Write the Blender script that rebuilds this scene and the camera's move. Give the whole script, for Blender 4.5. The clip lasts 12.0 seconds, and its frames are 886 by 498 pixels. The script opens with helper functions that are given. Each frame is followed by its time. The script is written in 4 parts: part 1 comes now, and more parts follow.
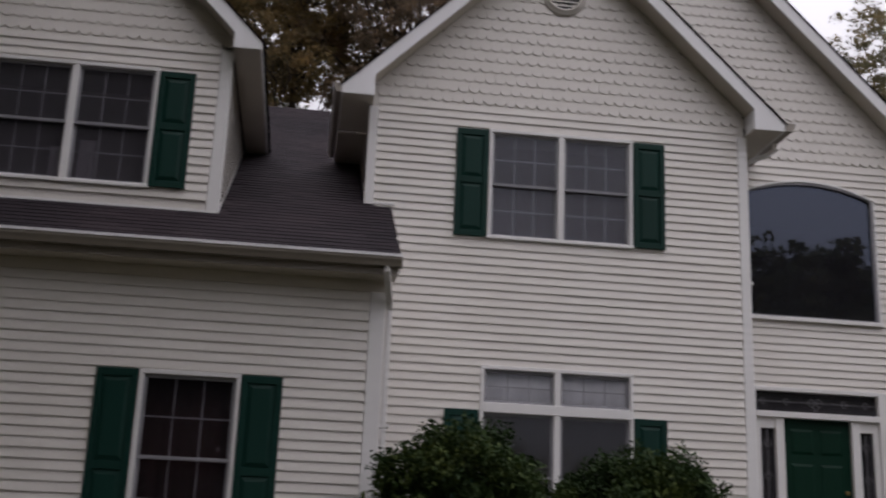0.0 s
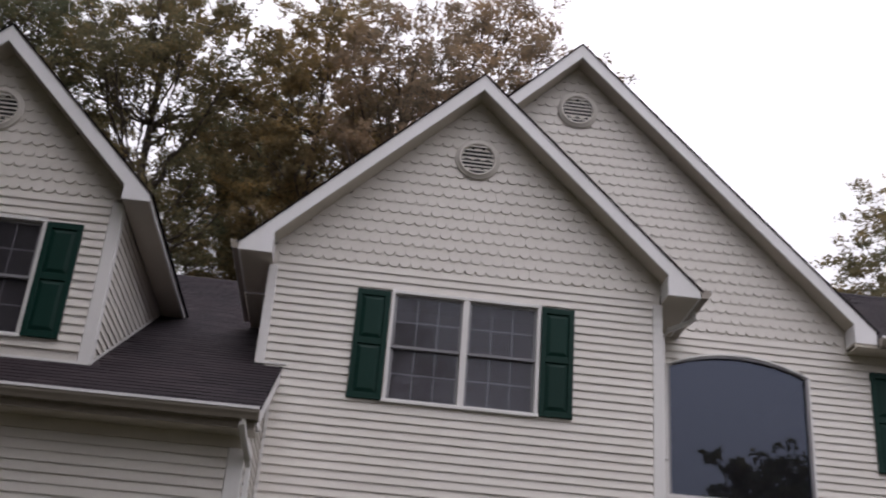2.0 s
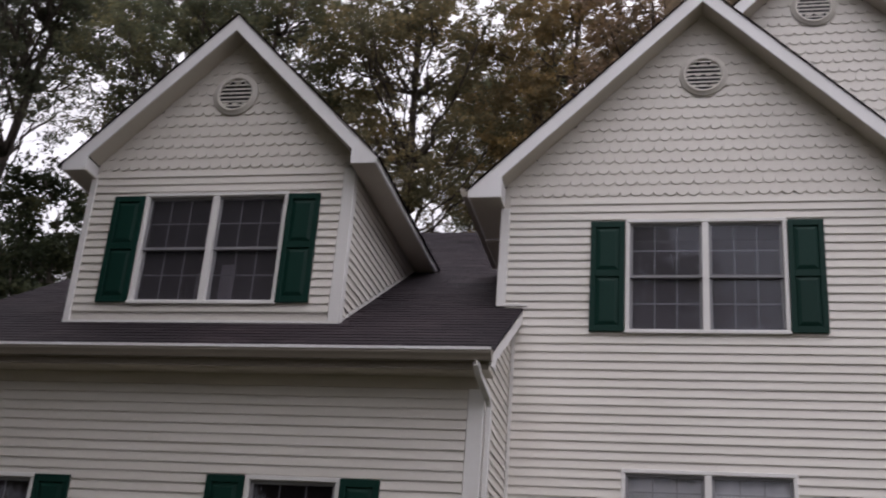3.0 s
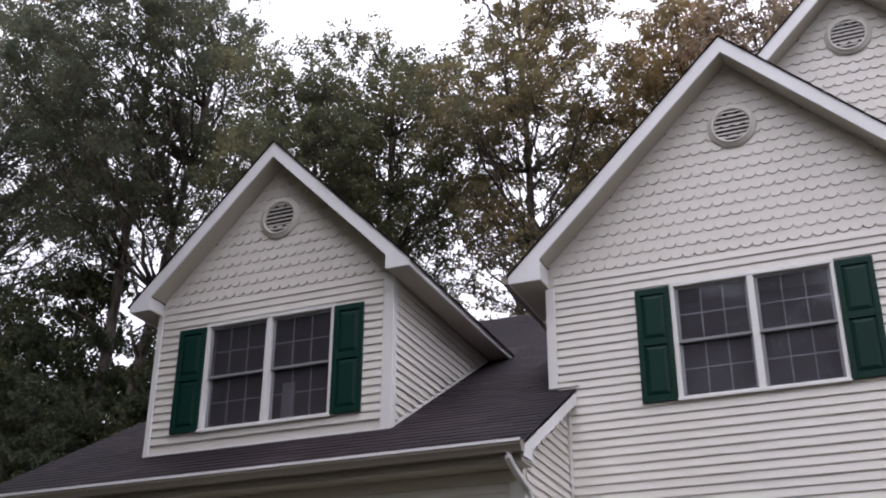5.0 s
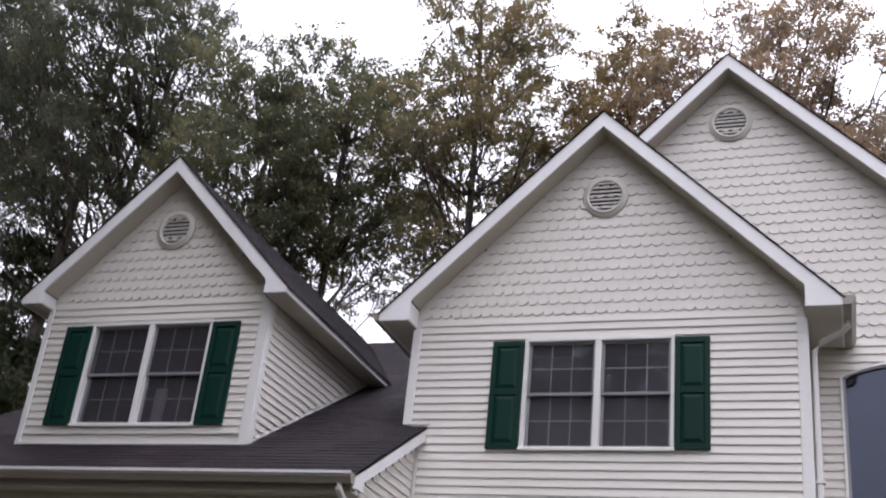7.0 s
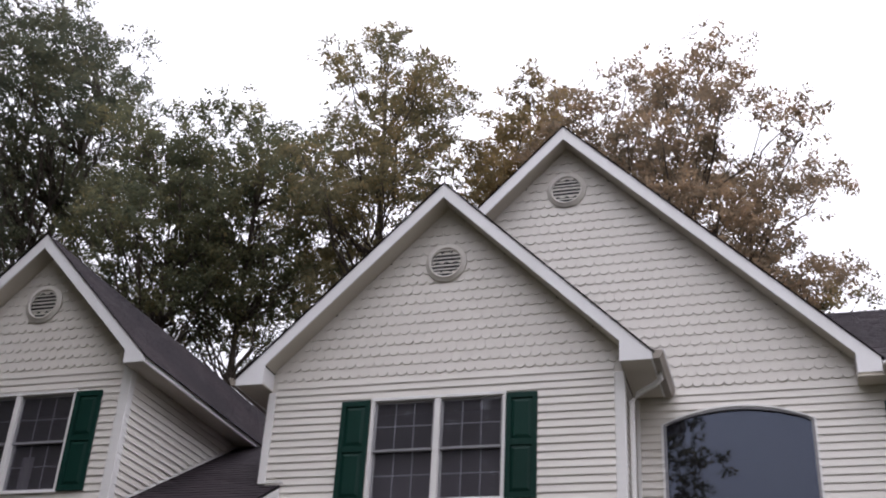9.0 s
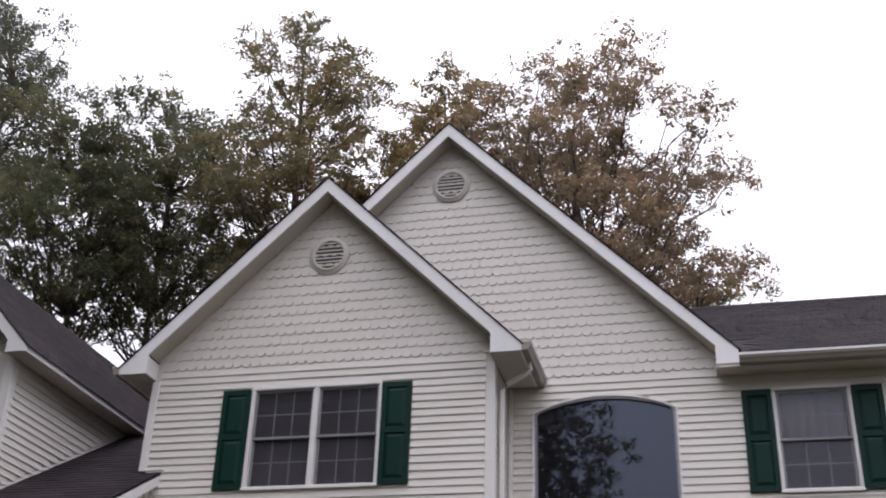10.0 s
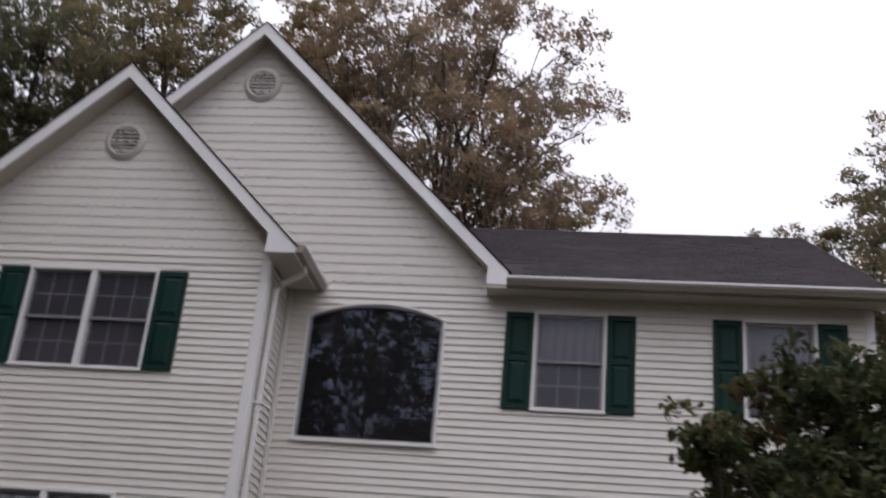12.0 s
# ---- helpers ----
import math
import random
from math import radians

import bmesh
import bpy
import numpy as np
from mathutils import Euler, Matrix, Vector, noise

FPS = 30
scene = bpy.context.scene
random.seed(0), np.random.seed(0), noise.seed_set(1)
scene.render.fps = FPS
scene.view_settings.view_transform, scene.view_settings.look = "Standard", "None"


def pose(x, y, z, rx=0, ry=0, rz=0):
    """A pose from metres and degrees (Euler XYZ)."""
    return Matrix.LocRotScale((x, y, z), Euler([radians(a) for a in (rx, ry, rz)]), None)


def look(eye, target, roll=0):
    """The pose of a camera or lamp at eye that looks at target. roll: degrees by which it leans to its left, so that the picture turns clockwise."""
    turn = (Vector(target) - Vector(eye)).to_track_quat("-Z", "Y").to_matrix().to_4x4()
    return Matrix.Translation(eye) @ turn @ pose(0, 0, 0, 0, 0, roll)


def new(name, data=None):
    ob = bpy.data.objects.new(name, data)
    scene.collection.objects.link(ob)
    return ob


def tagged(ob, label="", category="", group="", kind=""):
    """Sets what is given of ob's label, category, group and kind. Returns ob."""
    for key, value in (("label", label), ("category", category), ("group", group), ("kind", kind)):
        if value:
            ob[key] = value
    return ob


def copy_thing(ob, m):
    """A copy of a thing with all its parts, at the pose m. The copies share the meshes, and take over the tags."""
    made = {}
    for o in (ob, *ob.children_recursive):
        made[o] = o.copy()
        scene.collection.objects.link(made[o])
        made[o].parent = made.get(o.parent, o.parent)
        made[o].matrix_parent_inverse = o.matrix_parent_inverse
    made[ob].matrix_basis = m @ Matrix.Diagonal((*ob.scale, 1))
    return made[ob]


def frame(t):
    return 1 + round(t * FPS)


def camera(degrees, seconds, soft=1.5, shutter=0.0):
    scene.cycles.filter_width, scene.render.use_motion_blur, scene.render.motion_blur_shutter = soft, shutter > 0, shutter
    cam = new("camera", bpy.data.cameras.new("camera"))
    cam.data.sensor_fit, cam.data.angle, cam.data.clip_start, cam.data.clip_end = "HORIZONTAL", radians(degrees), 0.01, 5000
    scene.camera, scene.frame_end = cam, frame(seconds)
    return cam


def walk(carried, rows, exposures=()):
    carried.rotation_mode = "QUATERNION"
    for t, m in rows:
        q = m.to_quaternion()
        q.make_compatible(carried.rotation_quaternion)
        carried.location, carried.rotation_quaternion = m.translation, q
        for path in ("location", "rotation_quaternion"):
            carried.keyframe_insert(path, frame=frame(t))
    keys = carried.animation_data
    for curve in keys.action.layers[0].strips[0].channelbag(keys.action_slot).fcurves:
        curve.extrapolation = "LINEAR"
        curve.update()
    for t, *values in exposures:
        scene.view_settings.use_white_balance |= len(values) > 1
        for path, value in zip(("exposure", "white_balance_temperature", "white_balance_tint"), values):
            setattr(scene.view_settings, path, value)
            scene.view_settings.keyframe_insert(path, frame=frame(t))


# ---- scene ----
cam = camera(43.0, 12.0, 2.0, 0.3)
PATH = [
    (0, (-1.648, -12.79, 1.775), (-1.418, -10.875, 2.305), 2.4),
    (0.5, (-1.252, -12.545, 1.609), (-0.863, -10.657, 2.143), 1.1),
    (1, (-0.863, -12.373, 1.548), (-0.434, -10.523, 2.175), 1.4),
    (1.5, (-0.245, -12.403, 1.456), (0.026, -10.57, 2.209), 2.2),
    (2, (0.212, -12.351, 1.516), (0.322, -10.554, 2.387), 4.7),
    (2.5, (0.587, -12.259, 1.45), (0.414, -10.448, 2.281), 3.0),
    (3, (1.017, -12.225, 1.448), (0.605, -10.418, 2.2), 4.5),
    (3.2, (1.168, -12.155, 1.474), (0.694, -10.36, 2.218), 5.6),
    (4.8, (2.5, -11.911, 1.652), (1.779, -10.224, 2.449), 1.9),
    (5, (2.632, -11.935, 1.677), (1.927, -10.273, 2.537), 0.3),
    (5.5, (2.986, -11.981, 1.7), (2.234, -10.325, 2.533), 3.0),
    (6, (3.284, -12.117, 1.716), (2.547, -10.448, 2.535), 1.2),
    (6.5, (3.6, -12.261, 1.728), (2.953, -10.555, 2.547), 7.3),
    (7, (3.979, -12.386, 1.814), (3.328, -10.705, 2.68), 6.3),
    (7.2, (4.176, -12.424, 1.823), (3.517, -10.765, 2.726), 5.0),
    (8.8, (5.261, -12.854, 1.63), (4.728, -11.18, 2.585), 4.6),
    (9, (5.478, -12.92, 1.645), (4.931, -11.25, 2.6), 3.4),
    (9.5, (5.998, -13.043, 1.64), (5.453, -11.35, 2.555), 2.8),
    (10, (6.273, -13.137, 1.538), (5.839, -11.427, 2.479), 2.1),
    (10.5, (6.62, -13.186, 1.475), (6.184, -11.475, 2.413), 4.2),
    (11, (7.018, -13.315, 1.456), (6.558, -11.593, 2.364), 2.9),
    (11.5, (7.393, -13.332, 1.503), (7.002, -11.588, 2.4), 2.8),
    (12, (7.942, -13.124, 1.529), (7.663, -11.312, 2.329), 5.4),
]
walk(cam, [(t, look(eye, target, roll)) for t, eye, target, roll in PATH],
     [(0, -0.68, 6350, 17), (1.5, -0.45, 6350, 17), (3, -0.3, 6350, 17), (5, 0.07, 6080, 17), (7, 0.19, 6080, 17), (9, -0.07, 6180, 16), (11, -0.3, 6200, 16), (12, -0.5, 6200, 16)])

# ---- world, sun ----
world = bpy.data.worlds.new("overcast_sky")
scene.world = world
world.use_nodes = True
wn = world.node_tree
wn.nodes.clear()
w_out = wn.nodes.new("ShaderNodeOutputWorld")
w_bg = wn.nodes.new("ShaderNodeBackground")
w_sky = wn.nodes.new("ShaderNodeTexSky")
w_sky.sky_type = "NISHITA"
w_sky.sun_disc = False
w_sky.sun_elevation = radians(70)
w_sky.sun_rotation = radians(165)
w_sky.air_density = 1.0
w_sky.dust_density = 6.0
w_sky.ozone_density = 1.0
w_hsv = wn.nodes.new("ShaderNodeHueSaturation")
w_hsv.inputs["Saturation"].default_value = 0.16
w_mix = wn.nodes.new("ShaderNodeMix")
w_mix.data_type = "RGBA"
w_mix.inputs["Factor"].default_value = 0.9
# overcast: brighter overhead than near the horizon
w_dir = wn.nodes.new("ShaderNodeTexCoord")
w_sep = wn.nodes.new("ShaderNodeSeparateXYZ")
w_grad = wn.nodes.new("ShaderNodeMapRange")
w_grad.inputs["From Min"].default_value = 0.0
w_grad.inputs["From Max"].default_value = 1.0
w_grad.inputs["To Min"].default_value = 0.36
w_grad.inputs["To Max"].default_value = 2.6
w_cloud = wn.nodes.new("ShaderNodeMix")
w_cloud.data_type, w_cloud.blend_type = "RGBA", "MULTIPLY"
w_cloud.inputs["Factor"].default_value = 1.0
w_cloud.inputs["A"].default_value = (10.6, 10.5, 10.9, 1)
wn.links.new(w_dir.outputs["Generated"], w_sep.inputs["Vector"])
wn.links.new(w_sep.outputs["Z"], w_grad.inputs["Value"])
wn.links.new(w_grad.outputs["Result"], w_cloud.inputs["B"])
wn.links.new(w_cloud.outputs["Result"], w_mix.inputs["B"])
w_bg.inputs["Strength"].default_value = 0.12
wn.links.new(w_sky.outputs["Color"], w_hsv.inputs["Color"])
wn.links.new(w_hsv.outputs["Color"], w_mix.inputs["A"])
wn.links.new(w_mix.outputs["Result"], w_bg.inputs["Color"])
wn.links.new(w_bg.outputs["Background"], w_out.inputs["Surface"])

sun = new("sun", bpy.data.lights.new("sun", "SUN"))
sun.data.energy = 0.6
sun.data.angle = radians(70)
sun.data.color = (1.0, 0.96, 0.9)
sun.matrix_world = look((5, -9, 30), (2, 0, 4))


# ---- materials ----
class Mat:
    """A node material: a principled surface with helpers for noise, ramps and bumps."""

    def __init__(self, name, rough=0.5, metal=0.0, spec=0.5):
        self.m = bpy.data.materials.new(name)
        self.m.use_nodes = True
        self.t = self.m.node_tree
        self.p = self.t.nodes["Principled BSDF"]
        self.p.inputs["Roughness"].default_value = rough
        self.p.inputs["Metallic"].default_value = metal
        self.p.inputs["Specular IOR Level"].default_value = spec
        self.co = self.t.nodes.new("ShaderNodeNewGeometry").outputs["Position"]

    def node(self, kind):
        return self.t.nodes.new(kind)

    def link(self, a, b):
        self.t.links.new(a, b)

    def noise(self, scale, detail=4, stretch=(1, 1, 1), rough=0.55):
        mp = self.node("ShaderNodeMapping")
        mp.inputs["Scale"].default_value = stretch
        self.link(self.co, mp.inputs["Vector"])
        n = self.node("ShaderNodeTexNoise")
        n.inputs["Scale"].default_value = scale
        n.inputs["Detail"].default_value = detail
        n.inputs["Roughness"].default_value = rough
        self.link(mp.outputs["Vector"], n.inputs["Vector"])
        return n.outputs["Fac"]

    def ramp(self, fac, stops):
        r = self.node("ShaderNodeValToRGB")
        e = r.color_ramp.elements
        while len(e) < len(stops):
            e.new(0.5)
        for el, (pos, c) in zip(e, stops):
            el.position, el.color = pos, (*c, 1)
        self.link(fac, r.inputs["Fac"])
        return r.outputs["Color"]

    def mix(self, a, b, fac, mode="MIX"):
        n = self.node("ShaderNodeMix")
        n.data_type, n.blend_type = "RGBA", mode
        for sock, v in ((n.inputs["A"], a), (n.inputs["B"], b), (n.inputs["Factor"], fac)):
            if isinstance(v, (int, float)):
                sock.default_value = v
            elif isinstance(v, tuple):
                sock.default_value = (*v, 1)
            else:
                self.link(v, sock)
        return n.outputs["Result"]

    def color(self, c):
        if isinstance(c, tuple):
            self.p.inputs["Base Color"].default_value = (*c, 1)
        else:
            self.link(c, self.p.inputs["Base Color"])
        return self

    def bump(self, fac, strength, dist=0.01):
        b = self.node("ShaderNodeBump")
        b.inputs["Strength"].default_value = strength
        b.inputs["Distance"].default_value = dist
        self.link(fac, b.inputs["Height"])
        self.link(b.outputs["Normal"], self.p.inputs["Normal"])
        return self

    def object_random(self):
        return self.node("ShaderNodeObjectInfo").outputs["Random"]

    def island_random(self):
        return self.node("ShaderNodeNewGeometry").outputs["Random Per Island"]


def painted(name, base, dark, rough=0.45, streak=(1, 1, 0.15), bump=0.08, var=0.0, spec=0.5):
    """A painted or vinyl surface: grime at two scales, soft grain, slight change from piece to piece."""
    k = Mat(name, rough, 0.0, spec)
    big = k.ramp(k.noise(0.9, 5, streak), [(0.36, dark), (0.62, base)])
    fine = k.noise(46, 3, (1, 1, 2.4))
    c = k.mix(big, k.ramp(fine, [(0.3, tuple(v * 0.93 for v in base)), (0.7, tuple(min(1, v * 1.03) for v in base))]), 0.5)
    if var:
        c = k.mix(c, k.ramp(k.object_random(), [(0, tuple(1 - var for _ in base)), (1, (1, 1, 1))]), 1.0, "MULTIPLY")
    k.color(c).bump(fine, bump, 0.004)
    return k.m


siding_m = painted("cream_vinyl_siding", (0.692, 0.656, 0.606), (0.646, 0.606, 0.550), 0.42, (0.6, 0.6, 1.6), 0.10, 0.045)
scallop_m = painted("cream_vinyl_scallops", (0.678, 0.640, 0.592), (0.632, 0.594, 0.542), 0.45, (1, 1, 0.4), 0.10, 0.015)
trim_m = painted("white_trim_paint", (0.76, 0.745, 0.73), (0.68, 0.66, 0.635), 0.4, (1, 1, 0.15), 0.05)
fascia_m = painted("white_coil_stock", (0.80, 0.79, 0.80), (0.69, 0.68, 0.67), 0.38, (2.2, 2.2, 0.4), 0.05)
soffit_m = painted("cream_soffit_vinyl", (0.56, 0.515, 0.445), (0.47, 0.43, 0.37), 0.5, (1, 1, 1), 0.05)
# almond darkened: shade on the gutter's down-tilted face is in the colour
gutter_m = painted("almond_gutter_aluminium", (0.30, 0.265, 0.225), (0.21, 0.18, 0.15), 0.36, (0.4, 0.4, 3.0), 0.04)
# sash white taken down to grey: the recess shade is in the colour
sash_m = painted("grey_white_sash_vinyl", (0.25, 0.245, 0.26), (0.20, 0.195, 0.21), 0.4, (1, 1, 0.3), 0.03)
# muntin white lowered as well, for its dimness behind the glass
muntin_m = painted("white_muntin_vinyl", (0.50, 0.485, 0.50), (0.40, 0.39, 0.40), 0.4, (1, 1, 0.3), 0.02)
green_m = painted("dark_green_shutter_paint", (0.004, 0.033, 0.0245), (0.003, 0.025, 0.0185), 0.5, (1, 1, 0.3), 0.12, 0.12, 0.17)
door_m = painted("deep_green_door_paint", (0.002, 0.024, 0.013), (0.0015, 0.018, 0.010), 0.5, (1, 1, 0.3), 0.06, 0.0, 0.12)
black_m = painted("black_lantern_metal", (0.02, 0.02, 0.022), (0.035, 0.03, 0.028), 0.45, (3, 3, 3), 0.1)
brass_m = Mat("door_brass", 0.3, 1.0).color((0.72, 0.5, 0.2)).m
came_m = Mat("lead_came", 0.45, 0.8).color((0.20, 0.195, 0.20)).m
# plaster set very dark: the gloom of unlit rooms is in its colour
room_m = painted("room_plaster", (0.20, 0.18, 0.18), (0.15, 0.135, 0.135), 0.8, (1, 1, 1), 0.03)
sheer_m = painted("white_sheer_cloth", (0.90, 0.89, 0.90), (0.82, 0.81, 0.82), 0.9, (6, 6, 0.3), 0.05)
dark_cloth_m = painted("dark_red_cloth", (0.055, 0.025, 0.024), (0.035, 0.017, 0.017), 0.9, (6, 6, 0.3), 0.05)
curtain_m = painted("pale_curtain_cloth", (0.45, 0.43, 0.44), (0.36, 0.34, 0.35), 0.9, (6, 6, 0.3), 0.05)
block_m = painted("tan_mounting_block", (0.50, 0.46, 0.40), (0.38, 0.35, 0.30), 0.5, (2, 2, 2), 0.05)


def shingle_mat():
    k = Mat("brown_grey_asphalt_shingles", 0.84, 0, 0.11)
    both = k.node("ShaderNodeMath")
    both.operation = "FRACT"
    total = k.node("ShaderNodeMath")
    k.link(k.island_random(), total.inputs[0])
    k.link(k.object_random(), total.inputs[1])
    k.link(total.outputs[0], both.inputs[0])
    tab = k.ramp(both.outputs[0], [(0.0, (0.0205, 0.0165, 0.0195)), (0.5, (0.0255, 0.0205, 0.024)), (0.85, (0.030, 0.024, 0.0275)), (1.0, (0.037, 0.030, 0.034))])
    grit = k.noise(160, 3)
    c = k.mix(tab, k.ramp(grit, [(0.35, (0.55, 0.55, 0.55)), (0.65, (1.25, 1.2, 1.2))]), 0.8, "MULTIPLY")
    worn = k.ramp(k.noise(0.55, 5), [(0.45, (0.88, 0.88, 0.90)), (0.72, (1.35, 1.28, 1.26))])
    k.color(k.mix(c, worn, 1.0, "MULTIPLY")).bump(grit, 0.5, 0.004)
    return k.m


def glass_mat(name, tint, haze=0.0, veil=0.0, ior=1.55, cast=(0.90, 0.94, 1.0)):
    k = Mat(name)
    t = k.t
    t.nodes.remove(k.p)
    out = t.nodes["Material Output"]
    clear, gloss, mixer, fr = k.node("ShaderNodeBsdfTransparent"), k.node("ShaderNodeBsdfGlossy"), k.node("ShaderNodeMixShader"), k.node("ShaderNodeFresnel")
    clear.inputs["Color"].default_value = (*tint, 1)
    gloss.inputs["Roughness"].default_value = 0.012 + haze
    gloss.inputs["Color"].default_value = (*cast, 1)
    fr.inputs["IOR"].default_value = ior
    b = k.node("ShaderNodeBump")
    b.inputs["Strength"].default_value = 0.05
    b.inputs["Distance"].default_value = 0.01
    k.link(k.noise(1.3, 2), b.inputs["Height"])
    k.link(b.outputs["Normal"], gloss.inputs["Normal"])
    k.link(fr.outputs["Fac"], mixer.inputs["Fac"])
    # pale diffuse coat mixed in: haze and mirrored sky painted onto the pane
    film, veiled = k.node("ShaderNodeBsdfDiffuse"), k.node("ShaderNodeMixShader")
    film.inputs["Color"].default_value = (0.52, 0.50, 0.55, 1)
    spots = k.node("ShaderNodeMapRange")
    spots.inputs["To Min"].default_value, spots.inputs["To Max"].default_value = veil * 0.5, veil * 1.5
    k.link(k.noise(2.2, 4), spots.inputs["Value"])
    k.link(spots.outputs["Result"], veiled.inputs["Fac"])
    k.link(clear.outputs[0], veiled.inputs[1])
    k.link(film.outputs[0], veiled.inputs[2])
    k.link(veiled.outputs[0], mixer.inputs[1])
    k.link(gloss.outputs[0], mixer.inputs[2])
    k.link(mixer.outputs[0], out.inputs["Surface"])
    return k.m


def leaf_mat(name, stops, trans=0.35, patch=0.55):
    """Leaves whose colour changes from spray to spray, and less from leaf to leaf."""
    k = Mat(name, 0.7, 0, 0.15)
    wide = k.node("ShaderNodeMapRange")
    wide.inputs["From Min"].default_value, wide.inputs["From Max"].default_value = 0.32, 0.68
    k.link(k.noise(patch, 3), wide.inputs["Value"])
    blend = k.node("ShaderNodeMix")
    blend.data_type = "FLOAT"
    blend.inputs["Factor"].default_value = 0.42
    k.link(wide.outputs["Result"], blend.inputs["A"])
    k.link(k.island_random(), blend.inputs["B"])
    c = k.ramp(blend.outputs["Result"], stops)
    tone = k.ramp(k.noise(patch * 2.7, 2), [(0.36, (0.78, 0.80, 0.80)), (0.64, (1.16, 1.12, 1.08))])
    c = k.mix(c, tone, 1.0, "MULTIPLY")
    k.color(c)
    tr = k.node("ShaderNodeBsdfTranslucent")
    k.link(c, tr.inputs["Color"])
    mixer = k.node("ShaderNodeMixShader")
    mixer.inputs["Fac"].default_value = trans
    k.link(k.p.outputs[0], mixer.inputs[1])
    k.link(tr.outputs[0], mixer.inputs[2])
    k.link(mixer.outputs[0], k.t.nodes["Material Output"].inputs["Surface"])
    return k.m


def bark_mat():
    k = Mat("grey_brown_bark", 0.9, 0, 0.2)
    n = k.noise(7, 6, (1, 1, 0.25))
    k.color(k.ramp(n, [(0.3, (0.035, 0.028, 0.024)), (0.7, (0.12, 0.10, 0.085))])).bump(n, 0.8, 0.03)
    return k.m


def grass_mat():
    k = Mat("mown_lawn", 0.9, 0, 0.2)
    c = k.mix(k.ramp(k.noise(0.5, 5), [(0.35, (0.042, 0.042, 0.024)), (0.65, (0.070, 0.062, 0.040))]), k.ramp(k.noise(60, 3), [(0.3, (0.5, 0.5, 0.5)), (0.7, (1.2, 1.2, 1.1))]), 0.7, "MULTIPLY")
    k.color(c).bump(k.noise(60, 3), 0.6, 0.03)
    return k.m


shingle_m = shingle_mat()
glass_m = glass_mat("window_glass", (0.86, 0.86, 0.90), 0.0, 0.05, 1.45, (0.50, 0.52, 0.56))
dark_glass_m = glass_mat("tinted_hall_glass", (0.22, 0.22, 0.26), 0.0, 0.020, 1.74, (0.68, 0.78, 1.0))
# hardly any painted haze, so the garage panes stay dark
low_veil_glass_m = glass_mat("clean_window_glass", (0.80, 0.78, 0.80), 0.0, 0.008, 1.42, (0.60, 0.62, 0.66))
clear_glass_m = glass_mat("clear_window_glass", (0.97, 0.97, 0.98), 0.0, 0.015, 1.45, (0.55, 0.57, 0.62))
dim_glass_m = glass_mat("dormer_window_glass", (0.80, 0.79, 0.82), 0.0, 0.045, 1.45, (0.55, 0.57, 0.62))
door_glass_m = glass_mat("textured_door_glass", (0.26, 0.25, 0.27), 0.12, 0.045)
lamp_glass_m = glass_mat("lantern_glass", (0.85, 0.85, 0.85))
bark_m, grass_m = bark_mat(), grass_mat()
leaf_green_m = leaf_mat("deep_green_leaves", [(0.0, (0.076, 0.090, 0.064)), (0.45, (0.122, 0.134, 0.082)), (0.8, (0.190, 0.172, 0.092)), (1.0, (0.262, 0.196, 0.100))], 0.58)
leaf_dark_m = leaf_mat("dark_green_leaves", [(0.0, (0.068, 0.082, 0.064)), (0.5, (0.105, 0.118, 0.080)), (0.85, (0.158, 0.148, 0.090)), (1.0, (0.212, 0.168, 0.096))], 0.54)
leaf_low_m = leaf_mat("blackish_green_leaves", [(0.0, (0.030, 0.040, 0.026)), (0.5, (0.050, 0.062, 0.034)), (0.85, (0.085, 0.086, 0.044)), (1.0, (0.130, 0.105, 0.055))], 0.4)
leaf_turning_m = leaf_mat("turning_green_brown_leaves", [(0.0, (0.108, 0.112, 0.074)), (0.45, (0.182, 0.164, 0.096)), (0.8, (0.264, 0.204, 0.102)), (1.0, (0.345, 0.232, 0.100))], 0.58)
leaf_amber_m = leaf_mat("amber_brown_leaves", [(0.0, (0.150, 0.130, 0.080)), (0.4, (0.228, 0.178, 0.098)), (0.75, (0.312, 0.222, 0.100)), (1.0, (0.385, 0.265, 0.105))], 0.58)
leaf_autumn_m = leaf_mat("rusty_autumn_leaves", [(0.0, (0.150, 0.135, 0.100)), (0.35, (0.228, 0.182, 0.132)), (0.7, (0.303, 0.218, 0.144)), (1.0, (0.366, 0.250, 0.140))], 0.64)
leaf_bush_m = leaf_mat("evergreen_bush_leaves", [(0.0, (0.011, 0.024, 0.007)), (0.55, (0.024, 0.046, 0.012)), (1.0, (0.080, 0.102, 0.024))], 0.12, 1.4)
leaf_near_m = leaf_mat("dull_green_small_tree_leaves", [(0.0, (0.026, 0.036, 0.017)), (0.5, (0.050, 0.062, 0.026)), (0.85, (0.090, 0.088, 0.038)), (1.0, (0.16, 0.075, 0.050))], 0.35, 1.6)


